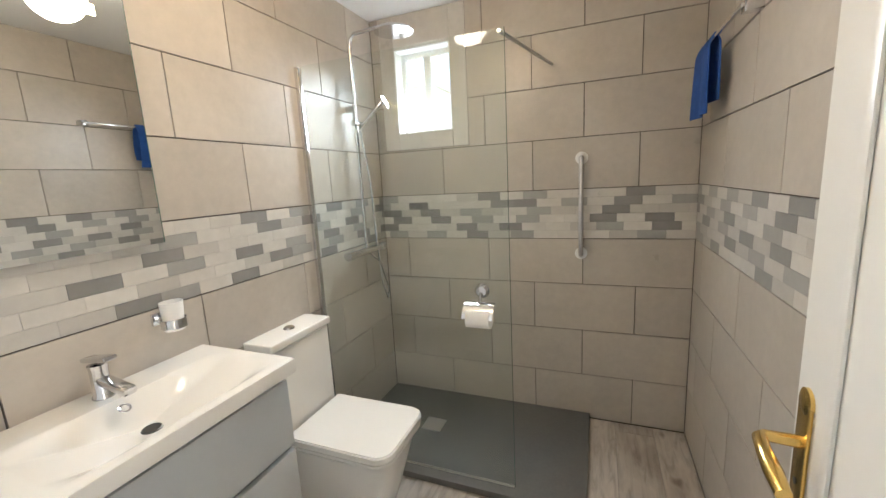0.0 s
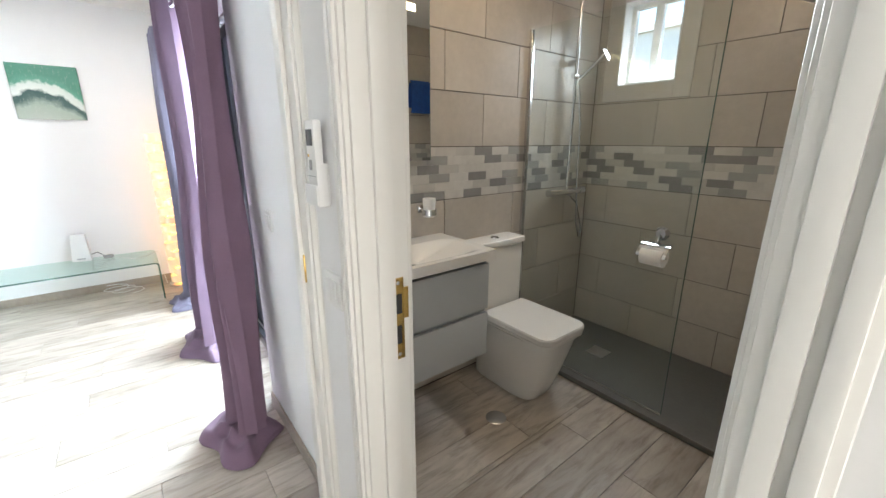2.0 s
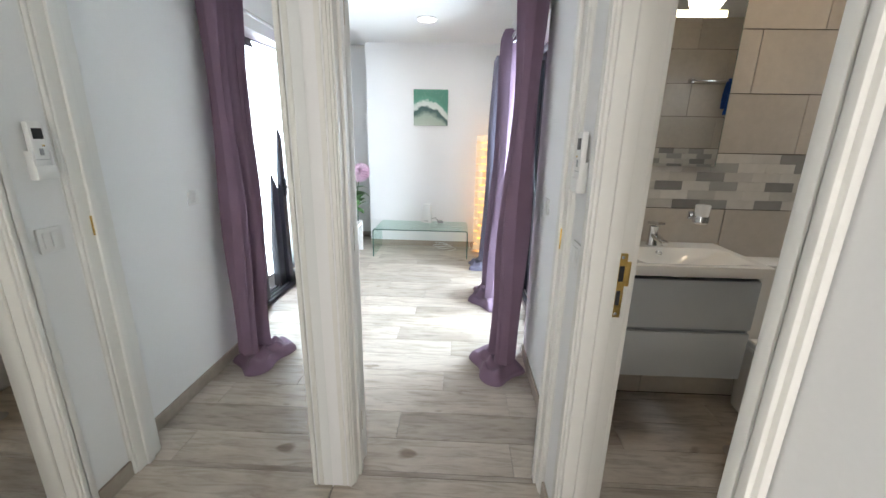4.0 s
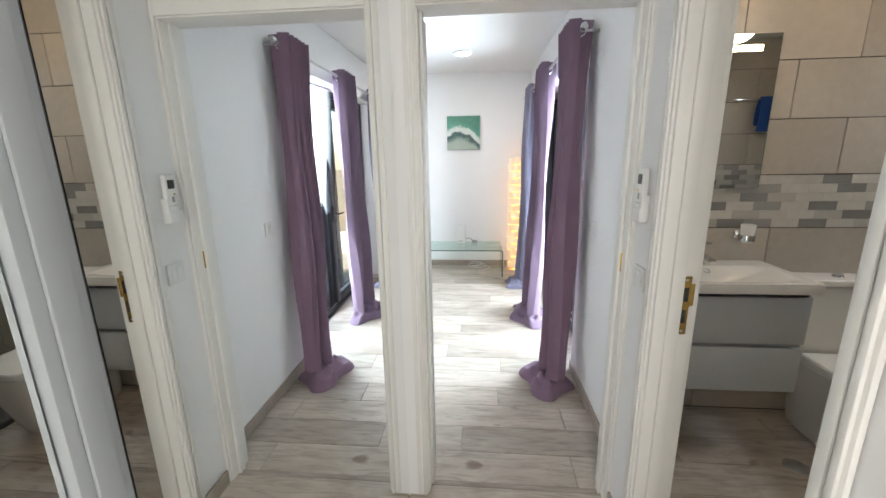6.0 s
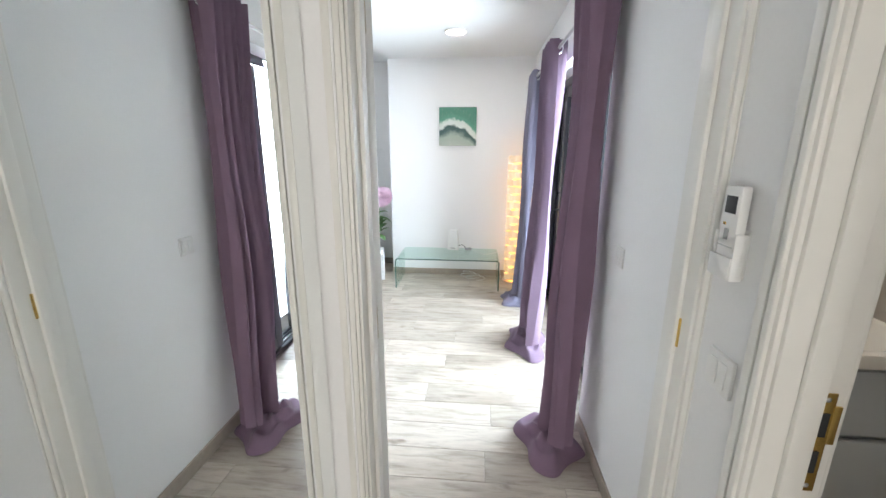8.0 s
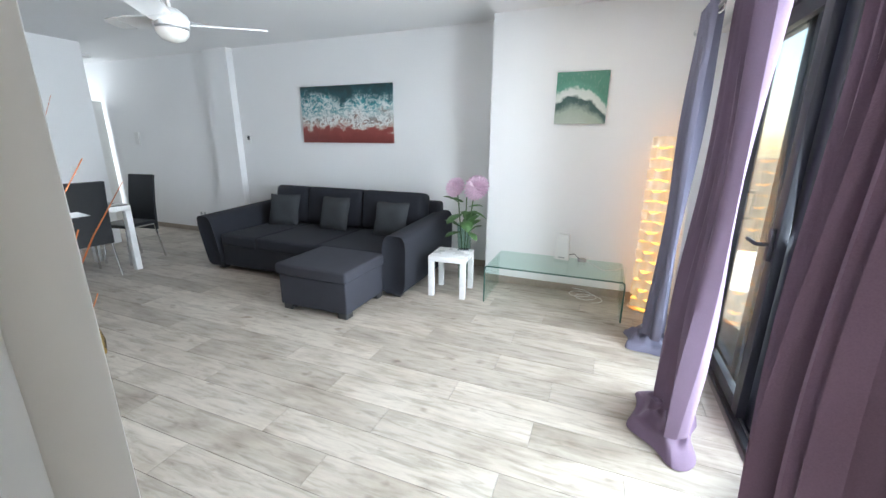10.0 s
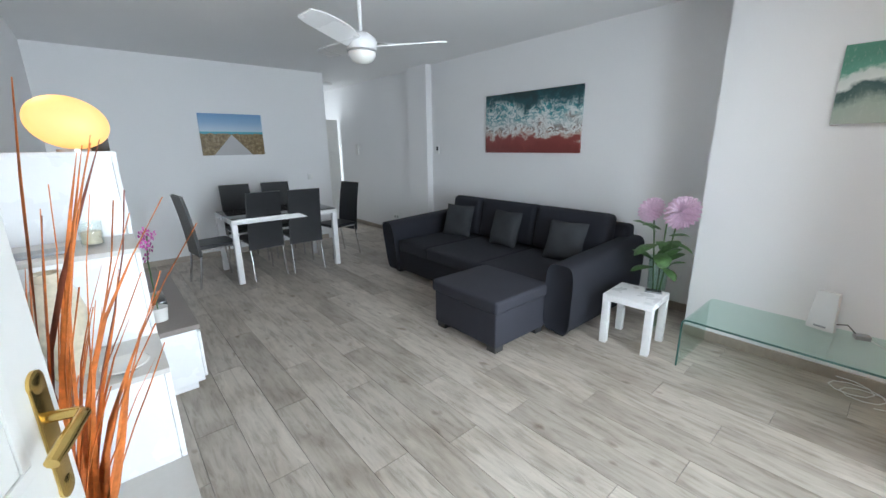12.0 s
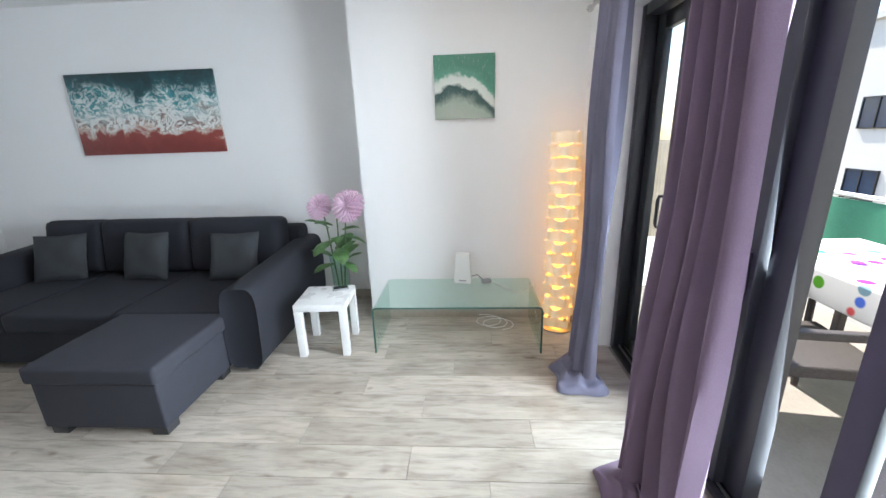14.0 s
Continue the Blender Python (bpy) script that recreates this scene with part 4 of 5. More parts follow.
# ---- dining table and chairs ----
dt = thing("dining_table", "dining table with a black glass top and white metal frame", "dining table")
TX0, TX1, TY0, TY1, TZ = -2.72, -1.48, -5.50, -4.70, 0.75
part("tabletop", boxes((TX0 + 0.01, TX1 - 0.01, TY0 + 0.01, TY1 - 0.01, TZ - 0.010, TZ), bevel=0.002), BLACKGLASS, dt, "black glass top")
for r in ((TX0, TX1, TY0, TY0 + 0.05), (TX0, TX1, TY1 - 0.05, TY1), (TX0, TX0 + 0.05, TY0 + 0.05, TY1 - 0.05), (TX1 - 0.05, TX1, TY0 + 0.05, TY1 - 0.05)):
    part("apron", boxes((*r, TZ - 0.065, TZ - 0.0105), bevel=0.003), LAMINATE, dt)
for x in (TX0, TX1 - 0.06):
    for y in (TY0, TY1 - 0.06):
        part("leg", boxes((x, x + 0.06, y, y + 0.06, 0, TZ - 0.066), bevel=0.003), LAMINATE, dt)
dish = thing("dish", "small dark dish on the dining table", "dish", pose(-2.05, -5.12, TZ))
part("bowl", lathe([(0, 0), (0.05, 0), (0.09, 0.03), (0.085, 0.032), (0.045, 0.008), (0, 0.008)], 24), DARKPLASTIC, dish)


def dining_chair(m):
    """Front along +y."""
    c = thing("dining_chair", "black leatherette high-back dining chair on chrome legs", "chair", m, "chairs round the dining table")
    part("seat", soft([(-0.20, 0.20, -0.19, 0.21, 0.44, 0.48)], 0.015), LEATHER, c)

    def back(u, v):
        return Vector(((u * 2 - 1) * (0.20 - 0.012 * v), -0.20 - 0.03 * v - 0.055 * v * v, 0.36 + 0.66 * v))
    part("backrest", grid_sheet(back, 6, 14, 0.028), LEATHER, c)
    for s in (-1, 1):
        part("leg", tube([(s * 0.18, 0.18, 0.44), (s * 0.185, 0.20, 0.2), (s * 0.19, 0.215, 0)], 0.012, 8), CHROME, c, "chrome leg")
        part("leg", tube([(s * 0.18, -0.17, 0.44), (s * 0.185, -0.20, 0.2), (s * 0.19, -0.235, 0)], 0.012, 8), CHROME, c, "chrome leg")
        part("side_rail", tube([(s * 0.18, 0.18, 0.432), (s * 0.18, -0.17, 0.432)], 0.010, 8), CHROME, c)
    return c


chair = dining_chair(pose(-1.83, -4.97, 0, 0, 0, 184))
for x, y, a in ((-2.32, -4.93, 176), (-1.86, -5.72, 2), (-2.38, -5.72, -3), (-1.33, -5.05, 96), (-2.92, -5.15, -82)):
    copy_thing(chair, pose(x, y, 0, 0, 0, a))

# ---- corridor door ----
cd = thing("corridor_door", "white panelled corridor door standing open", "door", pose(-3.80, -7.55, 0, 0, 0, 198))
part("leaf", boxes((0, 0.52, -0.018, 0.018, 0.01, 2.03), bevel=0.003), TRIM, cd)
for i in range(2):
    for z0, z1 in ((0.12, 0.55), (0.63, 0.98), (1.06, 1.41), (1.49, 1.90)):
        part("raised_panel", boxes((0.06 + i * 0.22, 0.24 + i * 0.22, -0.026, -0.018, z0, z1), (0.06 + i * 0.22, 0.24 + i * 0.22, 0.018, 0.026, z0, z1), bevel=0.006), TRIM, cd)
part("handle_plate", boxes((0.455, 0.49, 0.018, 0.024, 0.90, 1.14), bevel=0.002), STEEL, cd)
part("handle", tube([(0.47, 0.02, 1.04), (0.47, 0.06, 1.04), (0.38, 0.062, 1.04)], 0.009, 8), STEEL, cd)
so = thing("wall_socket", "white double wall socket low on the corridor wall", "socket", pose(WEST, -5.75, 0.30, 0, 0, -90))
part("plate", boxes((-0.08, 0.08, 0, 0.010, -0.04, 0.04), bevel=0.003), PLASTIC, so)
for x in (-0.04, 0.04):
    part("outlet", tube([(x, 0.0095, 0), (x, 0.0115, 0)], 0.022, 16), GREYPLASTIC, so)
ip = thing("intercom", "white wall intercom in the corridor", "intercom", pose(WEST, -7.0, 1.45, 0, 0, -90))
part("body", boxes((-0.05, 0.05, 0, 0.03, -0.10, 0.10), bevel=0.006), PLASTIC, ip)

# ---- stepped shelf and low bench along the east wall ----
SHX0, SHX1 = -0.56, EAST - 0.012
shelf = thing("stepped_shelf", "white staircase-shaped shelf unit with open steps", "shelf")
STEPS = ((-2.66, 1.50), (-2.30, 1.125), (-1.94, 0.75), (-1.58, 0.375))
for y, z in STEPS:
    part("riser", boxes((SHX0 + 0.02, SHX1, y + 0.34, y + 0.358, 0.02, z - 0.02), bevel=0.001), LAMINATE, shelf)
    part("tread", boxes((SHX0, SHX1, y, y + 0.36, z - 0.02, z), bevel=0.002), GREIGE if z < 1.4 else LAMINATE, shelf, "pale greige laminate tread" if z < 1.4 else "")
    part("side_panel", boxes((SHX0, SHX0 + 0.018, y + 0.001, y + 0.339, 0.0, z - 0.021), bevel=0.001), LAMINATE, shelf)
part("back_panel", boxes((SHX0, SHX1, -2.68, -2.662, 0, 1.50), bevel=0.001), LAMINATE, shelf)

pl = thing("pebble_lamp", "glowing egg-shaped glass table lamp on the top step", "table lamp", pose(-0.42, -2.48, 1.50))
part("base", lathe([(0, 0), (0.06, 0), (0.06, 0.012), (0, 0.014)], 24), STEEL, pl)
bm = bmesh.new()
bmesh.ops.create_uvsphere(bm, u_segments=32, v_segments=20, radius=1)
for v in bm.verts:
    v.co = Vector((v.co.x * 0.145, v.co.y * 0.125, v.co.z * 0.115 + 0.127 + 0.012 * v.co.x))
part("glass_shade", bm, PEBBLE, pl, "amber-lit frosted glass")
lamp("pebble_lamp_bulb", 'POINT', 0.9, (1, 0.6, 0.25), (-0.32, -2.48, 1.80), size=0.06)
pf = thing("photo_frame", "small dark standing photo frame behind the lamp", "photo frame", pose(-0.50, -2.60, 1.50, -8, 0, 0))
part("frame", boxes((-0.05, 0.05, -0.008, 0.008, 0.002, 0.17), bevel=0.002), DARKPLASTIC, pf)
jar = thing("candle_glass", "glass tumbler with a pale candle on the second step", "candle", pose(-0.42, -2.12, 1.125))
part("glass", lathe([(0, 0), (0.036, 0), (0.042, 0.10), (0.039, 0.10), (0.034, 0.008), (0, 0.008)], 24), GLASS, jar).visible_shadow = False
part("candle", lathe([(0, 0.01), (0.032, 0.01), (0.034, 0.06), (0, 0.06)], 20), SHELLCREAM, jar)
tr = thing("tray", "small dark flat tray lying on the second step", "tray", pose(-0.28, -2.06, 1.125, 0, 0, 10))
part("plate", boxes((-0.08, 0.08, -0.05, 0.05, 0, 0.012), bevel=0.003), GREYPLASTIC, tr)
sv = thing("shell_vase", "cream patterned ceramic vase on the third step", "vase", pose(-0.30, -1.76, 0.75))
part("body", lathe([(0, 0), (0.05, 0), (0.055, 0.02), (0.045, 0.05), (0.072, 0.15), (0.078, 0.22), (0.06, 0.30), (0.035, 0.34), (0.04, 0.37), (0.032, 0.37), (0.028, 0.34), (0, 0.33)], 28), SHELLCREAM, sv)
sd = thing("saucer", "white round dish on the third step", "dish", pose(-0.44, -1.68, 0.75))
part("rim", lathe([(0, 0), (0.05, 0), (0.075, 0.018), (0.07, 0.022), (0, 0.012)], 28), CERAMIC, sd)
orch = thing("orchid", "magenta artificial orchid behind the stepped shelf", "plant", pose(-0.62, -2.95, 0.44))
part("pot", lathe([(0, 0), (0.045, 0), (0.055, 0.09), (0.05, 0.09), (0, 0.08)], 20), CERAMIC, orch, "white pot")
part("stem", tube([(0, 0, 0.08), (0.0, 0.0, 0.4), (-0.02, 0.03, 0.56)], 0.004, 6), LEAF, orch)
rnd = random.Random(6)
for i in range(9):
    bm = bmesh.new()
    for k in range(5):
        a = k * math.tau / 5
        vs = [bm.verts.new((0.008 * math.cos(a), 0.008 * math.sin(a), 0)), bm.verts.new((0.026 * math.cos(a - 0.45), 0.026 * math.sin(a - 0.45), 0.006)), bm.verts.new((0.036 * math.cos(a), 0.036 * math.sin(a), 0.002)), bm.verts.new((0.026 * math.cos(a + 0.45), 0.026 * math.sin(a + 0.45), 0.006))]
        bm.faces.new(vs)
    part("blossom", bm, MAGENTA, orch, "", pose(-0.02 + rnd.uniform(-0.04, 0.04), 0.03 + rnd.uniform(-0.04, 0.04), 0.52 + rnd.uniform(-0.09, 0.07), rnd.uniform(30, 120), rnd.uniform(-40, 40), rnd.uniform(0, 360)))

tv = thing("tv_bench", "low white media bench with a taupe top and drawer fronts", "media bench")
VX0, VX1, VY0, VY1 = -0.80, EAST - 0.014, -4.22, -2.72
part("body", boxes((VX0 + 0.02, VX1, VY0, VY1, 0.05, 0.405), bevel=0.003), LAMINATE, tv)
part("top", boxes((VX0, VX1, VY0 - 0.005, VY1 + 0.005, 0.407, 0.44), bevel=0.003), TAUPE, tv, "taupe wood-grain top")
for i in range(3):
    a = VY0 + 0.01 + i * 0.494
    part("drawer_front", boxes((VX0, VX0 + 0.018, a, a + 0.488, 0.07, 0.385), bevel=0.003), LAMINATE, tv)
part("plinth", boxes((VX0 + 0.06, VX1, VY0 + 0.02, VY1 - 0.02, 0, 0.049)), LAMINATE, tv)
sp = thing("set_top_box", "flat black media box on the bench", "media box", pose(-0.62, -3.35, 0.44))
part("body", boxes((-0.07, 0.07, -0.14, 0.14, 0, 0.035), bevel=0.004), BLACKGLASS, sp)

# ---- reeds in a floor vase beside the door ----
rv = thing("reed_vase", "slim dark floor vase filled with tall orange dried reeds", "vase", pose(-0.28, -1.15, 0))
part("vase", lathe([(0, 0), (0.06, 0), (0.065, 0.02), (0.05, 0.30), (0.04, 0.45), (0.046, 0.5), (0.036, 0.5), (0.03, 0.44), (0, 0.43)], 24), GREYPLASTIC, rv, "dark slim vase")
rnd = random.Random(12)
for i in range(58):
    a, lean, h = rnd.uniform(0, 6.28), rnd.uniform(0.03, 0.24), rnd.uniform(0.95, 1.66)
    bend = rnd.uniform(-0.10, 0.22)
    pts = []
    for k in range(9):
        f = k / 8
        r = lean * f + bend * max(0, f - 0.55) ** 2 * 2.2
        wob = 0.012 * math.sin(f * 9 + i)
        pts.append(((r + wob) * math.cos(a) - 0.10 * f * f, (r - wob) * math.sin(a), 0.30 + (h - 0.30) * f - 0.25 * abs(bend) * max(0, f - 0.7)))
    w, turn = rnd.uniform(0.003, 0.0085) if i % 3 else 0.0025, rnd.uniform(0, 3.1)
    bm = bmesh.new()
    rows = []
    for k, p in enumerate(pts):
        q, f = turn + 0.25 * k, k / 8
        half = w * (0.35 + 1.0 * math.sin(math.pi * min(1, 0.15 + 0.8 * f))) * (1 - f ** 5 * 0.8)
        side, off = Vector((math.cos(q), math.sin(q), 0)) * half, Vector((-math.sin(q), math.cos(q), 0)) * 0.0016
        rows.append([bm.verts.new(Vector(p) + v) for v in (side, off, -side, -off)])
    for A, B in zip(rows, rows[1:]):
        for k in range(4):
            bm.faces.new((A[k], A[(k + 1) % 4], B[(k + 1) % 4], B[k]))
    bm.faces.new(rows[0][::-1])
    bm.faces.new(rows[-1])
    part("reed", bm, STICK if i % 4 else REDSTICK, rv)
for i in range(4):
    a = rnd.uniform(0, 6.28)
    part("seed_head", lathe([(0, 0), (0.012, 0.02), (0.02, 0.06), (0.014, 0.10), (0, 0.13)], 10), TAUPE, rv, "grey-brown seed head", pose(0.1 * math.cos(a), 0.1 * math.sin(a), rnd.uniform(0.9, 1.3), rnd.uniform(-30, 30), rnd.uniform(-30, 30), 0))
wd = thing("wall_device", "cream round wall sensor above a white box", "sensor", pose(EAST, -1.75, 2.12, 0, 0, 90))
part("dome", lathe([(0, 0.05), (0.06, 0.045), (0.09, 0.02), (0.095, 0.0), (0, 0.0)], 24), SHELLCREAM, wd, "", pose(0, 0, 0.12, -90))
part("box", boxes((-0.04, 0.04, 0, 0.03, -0.07, 0.03), bevel=0.004), PLASTIC, wd)

# ---- bathroom: washbasin unit ----
VY = (0.965, 1.615)
vn = thing("vanity_unit", "wall-hung pale grey vanity with two drawers", "vanity")
part("carcass", boxes((BX0 + 0.003, -0.315, VY[0] + 0.01, VY[1] - 0.01, 0.37, 0.838), bevel=0.002), VANITY_DARK, vn)
for z0, z1 in ((0.372, 0.605), (0.625, 0.862)):
    part("drawer_front", boxes((-0.313, -0.292, VY[0] + 0.006, VY[1] - 0.006, z0, z1), bevel=0.006), VANITY, vn)
part("side_panel", boxes((BX0 + 0.003, -0.316, VY[1] - 0.010, VY[1] - 0.002, 0.372, 0.884), bevel=0.001), VANITY, vn)
part("side_panel", boxes((BX0 + 0.003, -0.316, VY[0] + 0.002, VY[0] + 0.010, 0.372, 0.884), bevel=0.001), VANITY, vn)
bs = thing("washbasin", "white ceramic rectangular washbasin set on the vanity", "washbasin")


def basin(u, v):
    x, y = BX0 + 0.003 + u * 0.433, VY[0] - 0.008 + v * (VY[1] - VY[0] + 0.016)
    fx, fy = (u - 0.28) / 0.64, (v - 0.07) / 0.86
    d = 0.0
    if 0 < fx < 1 and 0 < fy < 1:
        d = min(1, 5.0 * min(fx, 1 - fx)) * min(1, 2.2 * min(fy, 1 - fy)) * 0.085
        d *= min(1, 1.25 - 0.4 * abs(fy - 0.4))
    return Vector((x, y, 0.935 - d))


bm = grid_sheet(basin, 36, 44)
part("bowl", bm, CERAMIC, bs)
part("rim", boxes((-0.2675, -0.262, VY[0] - 0.008, VY[1] + 0.008, 0.887, 0.934), (BX0 + 0.003, -0.2675, VY[1] + 0.003, VY[1] + 0.0079, 0.887, 0.934), (BX0 + 0.003, -0.2675, VY[0] - 0.0079, VY[0] - 0.003, 0.887, 0.934), bevel=0.002), CERAMIC, bs)
part("drain", lathe([(0, 0.004), (0.022, 0.004), (0.026, 0), (0, 0)], 20), DARKPLASTIC, bs, "dark drain plug", pose(-0.44, 1.27, 0.872))
part("overflow", lathe([(0.010, 0), (0.015, 0.002), (0.016, 0)], 16), CHROME, bs, "chrome overflow ring", pose(-0.545, 1.27, 0.914, 0, 30, 0))
tp = thing("basin_mixer", "chrome single-lever mixer tap on the washbasin", "tap", pose(-0.632, 1.27, 0.934))
part("body", lathe([(0, 0), (0.027, 0), (0.027, 0.006), (0.023, 0.012), (0.022, 0.085), (0.024, 0.10), (0, 0.105)], 24), CHROME, tp)
part("spout", boxes((0.0, 0.125, -0.017, 0.017, 0.045, 0.066), bevel=0.006), CHROME, tp, "", pose(0, 0, 0, 0, 8))
part("lever", boxes((-0.03, 0.085, -0.018, 0.018, 0.104, 0.117), bevel=0.005), CHROME, tp, "", pose(0, 0, 0.004, 0, -8))

bmr = thing("bathroom_mirror", "rectangular frameless mirror with a lit strip along its top", "mirror")
part("mirror_glass", boxes((BX0 + 0.002, BX0 + 0.022, 0.92, 1.54, 1.335, 2.085)), MIRROR, bmr)
part("light_strip", boxes((BX0 + 0.0222, BX0 + 0.0235, 0.98, 1.46, 2.005, 2.035)), LEDSTRIP, bmr, "frosted lit strip")
part("glass_edge", boxes((BX0 + 0.002, BX0 + 0.022, 1.5402, 1.5425, 1.335, 2.085)), EDGEGLASS, bmr)

ch = thing("tumbler_holder", "frosted tumbler in a square chrome wall holder", "tumbler holder", pose(BX0, 1.485, 1.085))
part("bracket", boxes((0.0, 0.012, -0.02, 0.02, -0.02, 0.02), (0.012, 0.05, -0.010, 0.010, -0.010, 0.010), bevel=0.002), CHROME, ch)
part("ring", lathe([(0.034, -0.02), (0.038, -0.02), (0.038, 0.01), (0.034, 0.01), (0.034, -0.02)], 24), CHROME, ch, "", pose(0.085, 0, 0))
part("tumbler", lathe([(0, -0.03), (0.028, -0.03), (0.034, 0.065), (0.031, 0.065), (0.026, -0.024), (0, -0.024)], 24), PAPER, ch, "frosted glass tumbler", pose(0.085, 0, 0))

# ---- toilet ----
wc = thing("toilet", "white square-lined close-coupled toilet with closed lid", "toilet")
part("cistern", soft([(BX0 + 0.003, -0.555, 1.80, 2.16, 0.42, 0.83)], 0.014), CERAMIC, wc)
part("cistern_lid", soft([(BX0 + 0.002, -0.545, 1.79, 2.17, 0.832, 0.868)], 0.008), CERAMIC, wc)
part("flush_button", lathe([(0, 0.008), (0.022, 0.007), (0.026, 0), (0, 0)], 24), CHROME, wc, "chrome flush button", pose(-0.625, 1.98, 0.868))


def pan(u, v):
    a, z = u * math.tau, v
    k = 4.0
    px, py = math.cos(a), math.sin(a)
    r = (abs(px) ** k + abs(py) ** k) ** (-1 / k)
    front = -0.205 + 0.135 * (z ** 0.8)
    cx = (BX0 + 0.02 + front) / 2
    hx = (front - BX0 - 0.02) / 2
    hy = 0.125 + 0.055 * z
    return Vector((cx + hx * px * r, 1.98 + hy * py * r, 0.002 + 0.405 * z))


bm = grid_sheet(pan, 56, 10)
bmesh.ops.remove_doubles(bm, verts=bm.verts[:], dist=0.0005)
bmesh.ops.holes_fill(bm, edges=bm.edges[:], sides=80)
part("pan", bm, CERAMIC, wc)


def slab_round(x0, x1, y0, y1, z0, z1, rad):
    bm = bmesh.new()
    box(bm, x0, x1, y0, y1, z0, z1)
    es = [e for e in bm.edges if abs(e.verts[0].co.z - e.verts[1].co.z) > 0.01 and min(v.co.x for v in e.verts) > (x0 + x1) / 2]
    bmesh.ops.bevel(bm, geom=es, offset=rad, segments=8, affect='EDGES', profile=0.5)
    bmesh.ops.bevel(bm, geom=[e for e in bm.edges if e.verts[0].co.z > z1 - 0.001 and e.verts[1].co.z > z1 - 0.001], offset=0.006, segments=3, affect='EDGES')
    return bm


part("seat", slab_round(-0.54, -0.060, 1.80, 2.16, 0.412, 0.430, 0.07), CERAMIC, wc)
part("lid", slab_round(-0.54, -0.056, 1.796, 2.164, 0.433, 0.462, 0.07), CERAMIC, wc, "white closed lid")

# ---- shower ----
ty = thing("shower_tray", "dark slate-textured shower tray flush with the floor", "shower tray")
part("tray", boxes((BX0 + 0.002, 0.637, 2.24, BY1 - 0.002, 0.0, 0.036), bevel=0.006), TRAY, ty)
part("waste_grid", boxes((-0.30, -0.18, 2.58, 2.70, 0.036, 0.040), bevel=0.001), STEEL, ty)
sg = thing("shower_screen", "fixed clear glass shower screen in a slim chrome channel", "shower screen")
part("pane", boxes((BX0 + 0.015, 0.32, 2.296, 2.304, 0.040, 2.06)), GLASS, sg).visible_shadow = False
part("wall_channel", boxes((BX0 + 0.002, BX0 + 0.020, 2.286, 2.314, 0.037, 2.06), bevel=0.002), CHROME, sg)
part("edge", boxes((0.320, 0.3215, 2.296, 2.304, 0.040, 2.06)), EDGEGLASS, sg)
part("floor_channel", boxes((BX0 + 0.02, 0.32, 2.292, 2.308, 0.0365, 0.0405)), CHROME, sg)
part("brace_bar", tube([(0.30, 2.300, 2.05), (0.42, 3.02, 2.08)], 0.008, 10), STEEL, sg, "steel stay bar")
sh = thing("shower_column", "chrome shower column with riser rail, mixer and hand shower", "shower")
SYY = 2.70
part("riser", tube([(BX0 + 0.055, SYY, 1.08), (BX0 + 0.055, SYY, 2.24), (BX0 + 0.065, SYY, 2.29), (BX0 + 0.09, SYY, 2.315), (BX0 + 0.33, SYY, 2.325)], 0.010, 12), CHROME, sh)
part("rain_head", lathe([(0, 0.03), (0.02, 0.028), (0.10, 0.012), (0.105, 0.0), (0, -0.004)], 28), CHROME, sh, "round rain head", pose(BX0 + 0.34, SYY, 2.28))
part("mixer", tube([(BX0 + 0.055, SYY - 0.15, 1.09), (BX0 + 0.055, SYY + 0.15, 1.09)], 0.022, 16), CHROME, sh)
for s in (-1, 1):
    part("knob", tube([(BX0 + 0.055, SYY + s * 0.15, 1.09), (BX0 + 0.055, SYY + s * 0.20, 1.09)], 0.026, 16), CHROME, sh)
    part("inlet", tube([(BX0, SYY + s * 0.075, 1.09), (BX0 + 0.05, SYY + s * 0.075, 1.09)], 0.016, 12), CHROME, sh)
part("bracket", tube([(BX0, SYY, 1.92), (BX0 + 0.055, SYY, 1.92)], 0.018, 14), CHROME, sh)
part("slider", tube([(BX0 + 0.055, SYY - 0.03, 1.84), (BX0 + 0.055, SYY + 0.04, 1.84)], 0.018, 14), CHROME, sh)
hs = part("hand_shower", tube([(BX0 + 0.06, SYY + 0.03, 1.82), (BX0 + 0.13, SYY + 0.07, 1.90), (BX0 + 0.18, SYY + 0.10, 1.96)], [0.010, 0.011, 0.014], 12), CHROME, sh)
part("spray_face", lathe([(0, 0.014), (0.03, 0.012), (0.048, 0), (0, -0.002)], 24), CHROME, hs, "", pose(BX0 + 0.19, SYY + 0.105, 1.965, 0, 60, 20))
hose = [(BX0 + 0.06, SYY + 0.03, 1.82), (BX0 + 0.075, SYY + 0.07, 1.5), (BX0 + 0.07, SYY + 0.10, 1.1), (BX0 + 0.07, SYY + 0.13, 0.85), (BX0 + 0.07, SYY + 0.18, 0.74), (BX0 + 0.07, SYY + 0.20, 0.80), (BX0 + 0.065, SYY + 0.12, 1.0), (BX0 + 0.06, SYY + 0.02, 1.07)]
part("hose", tube(hose, 0.007, 8), CHROME, sh, "flexible chrome hose")

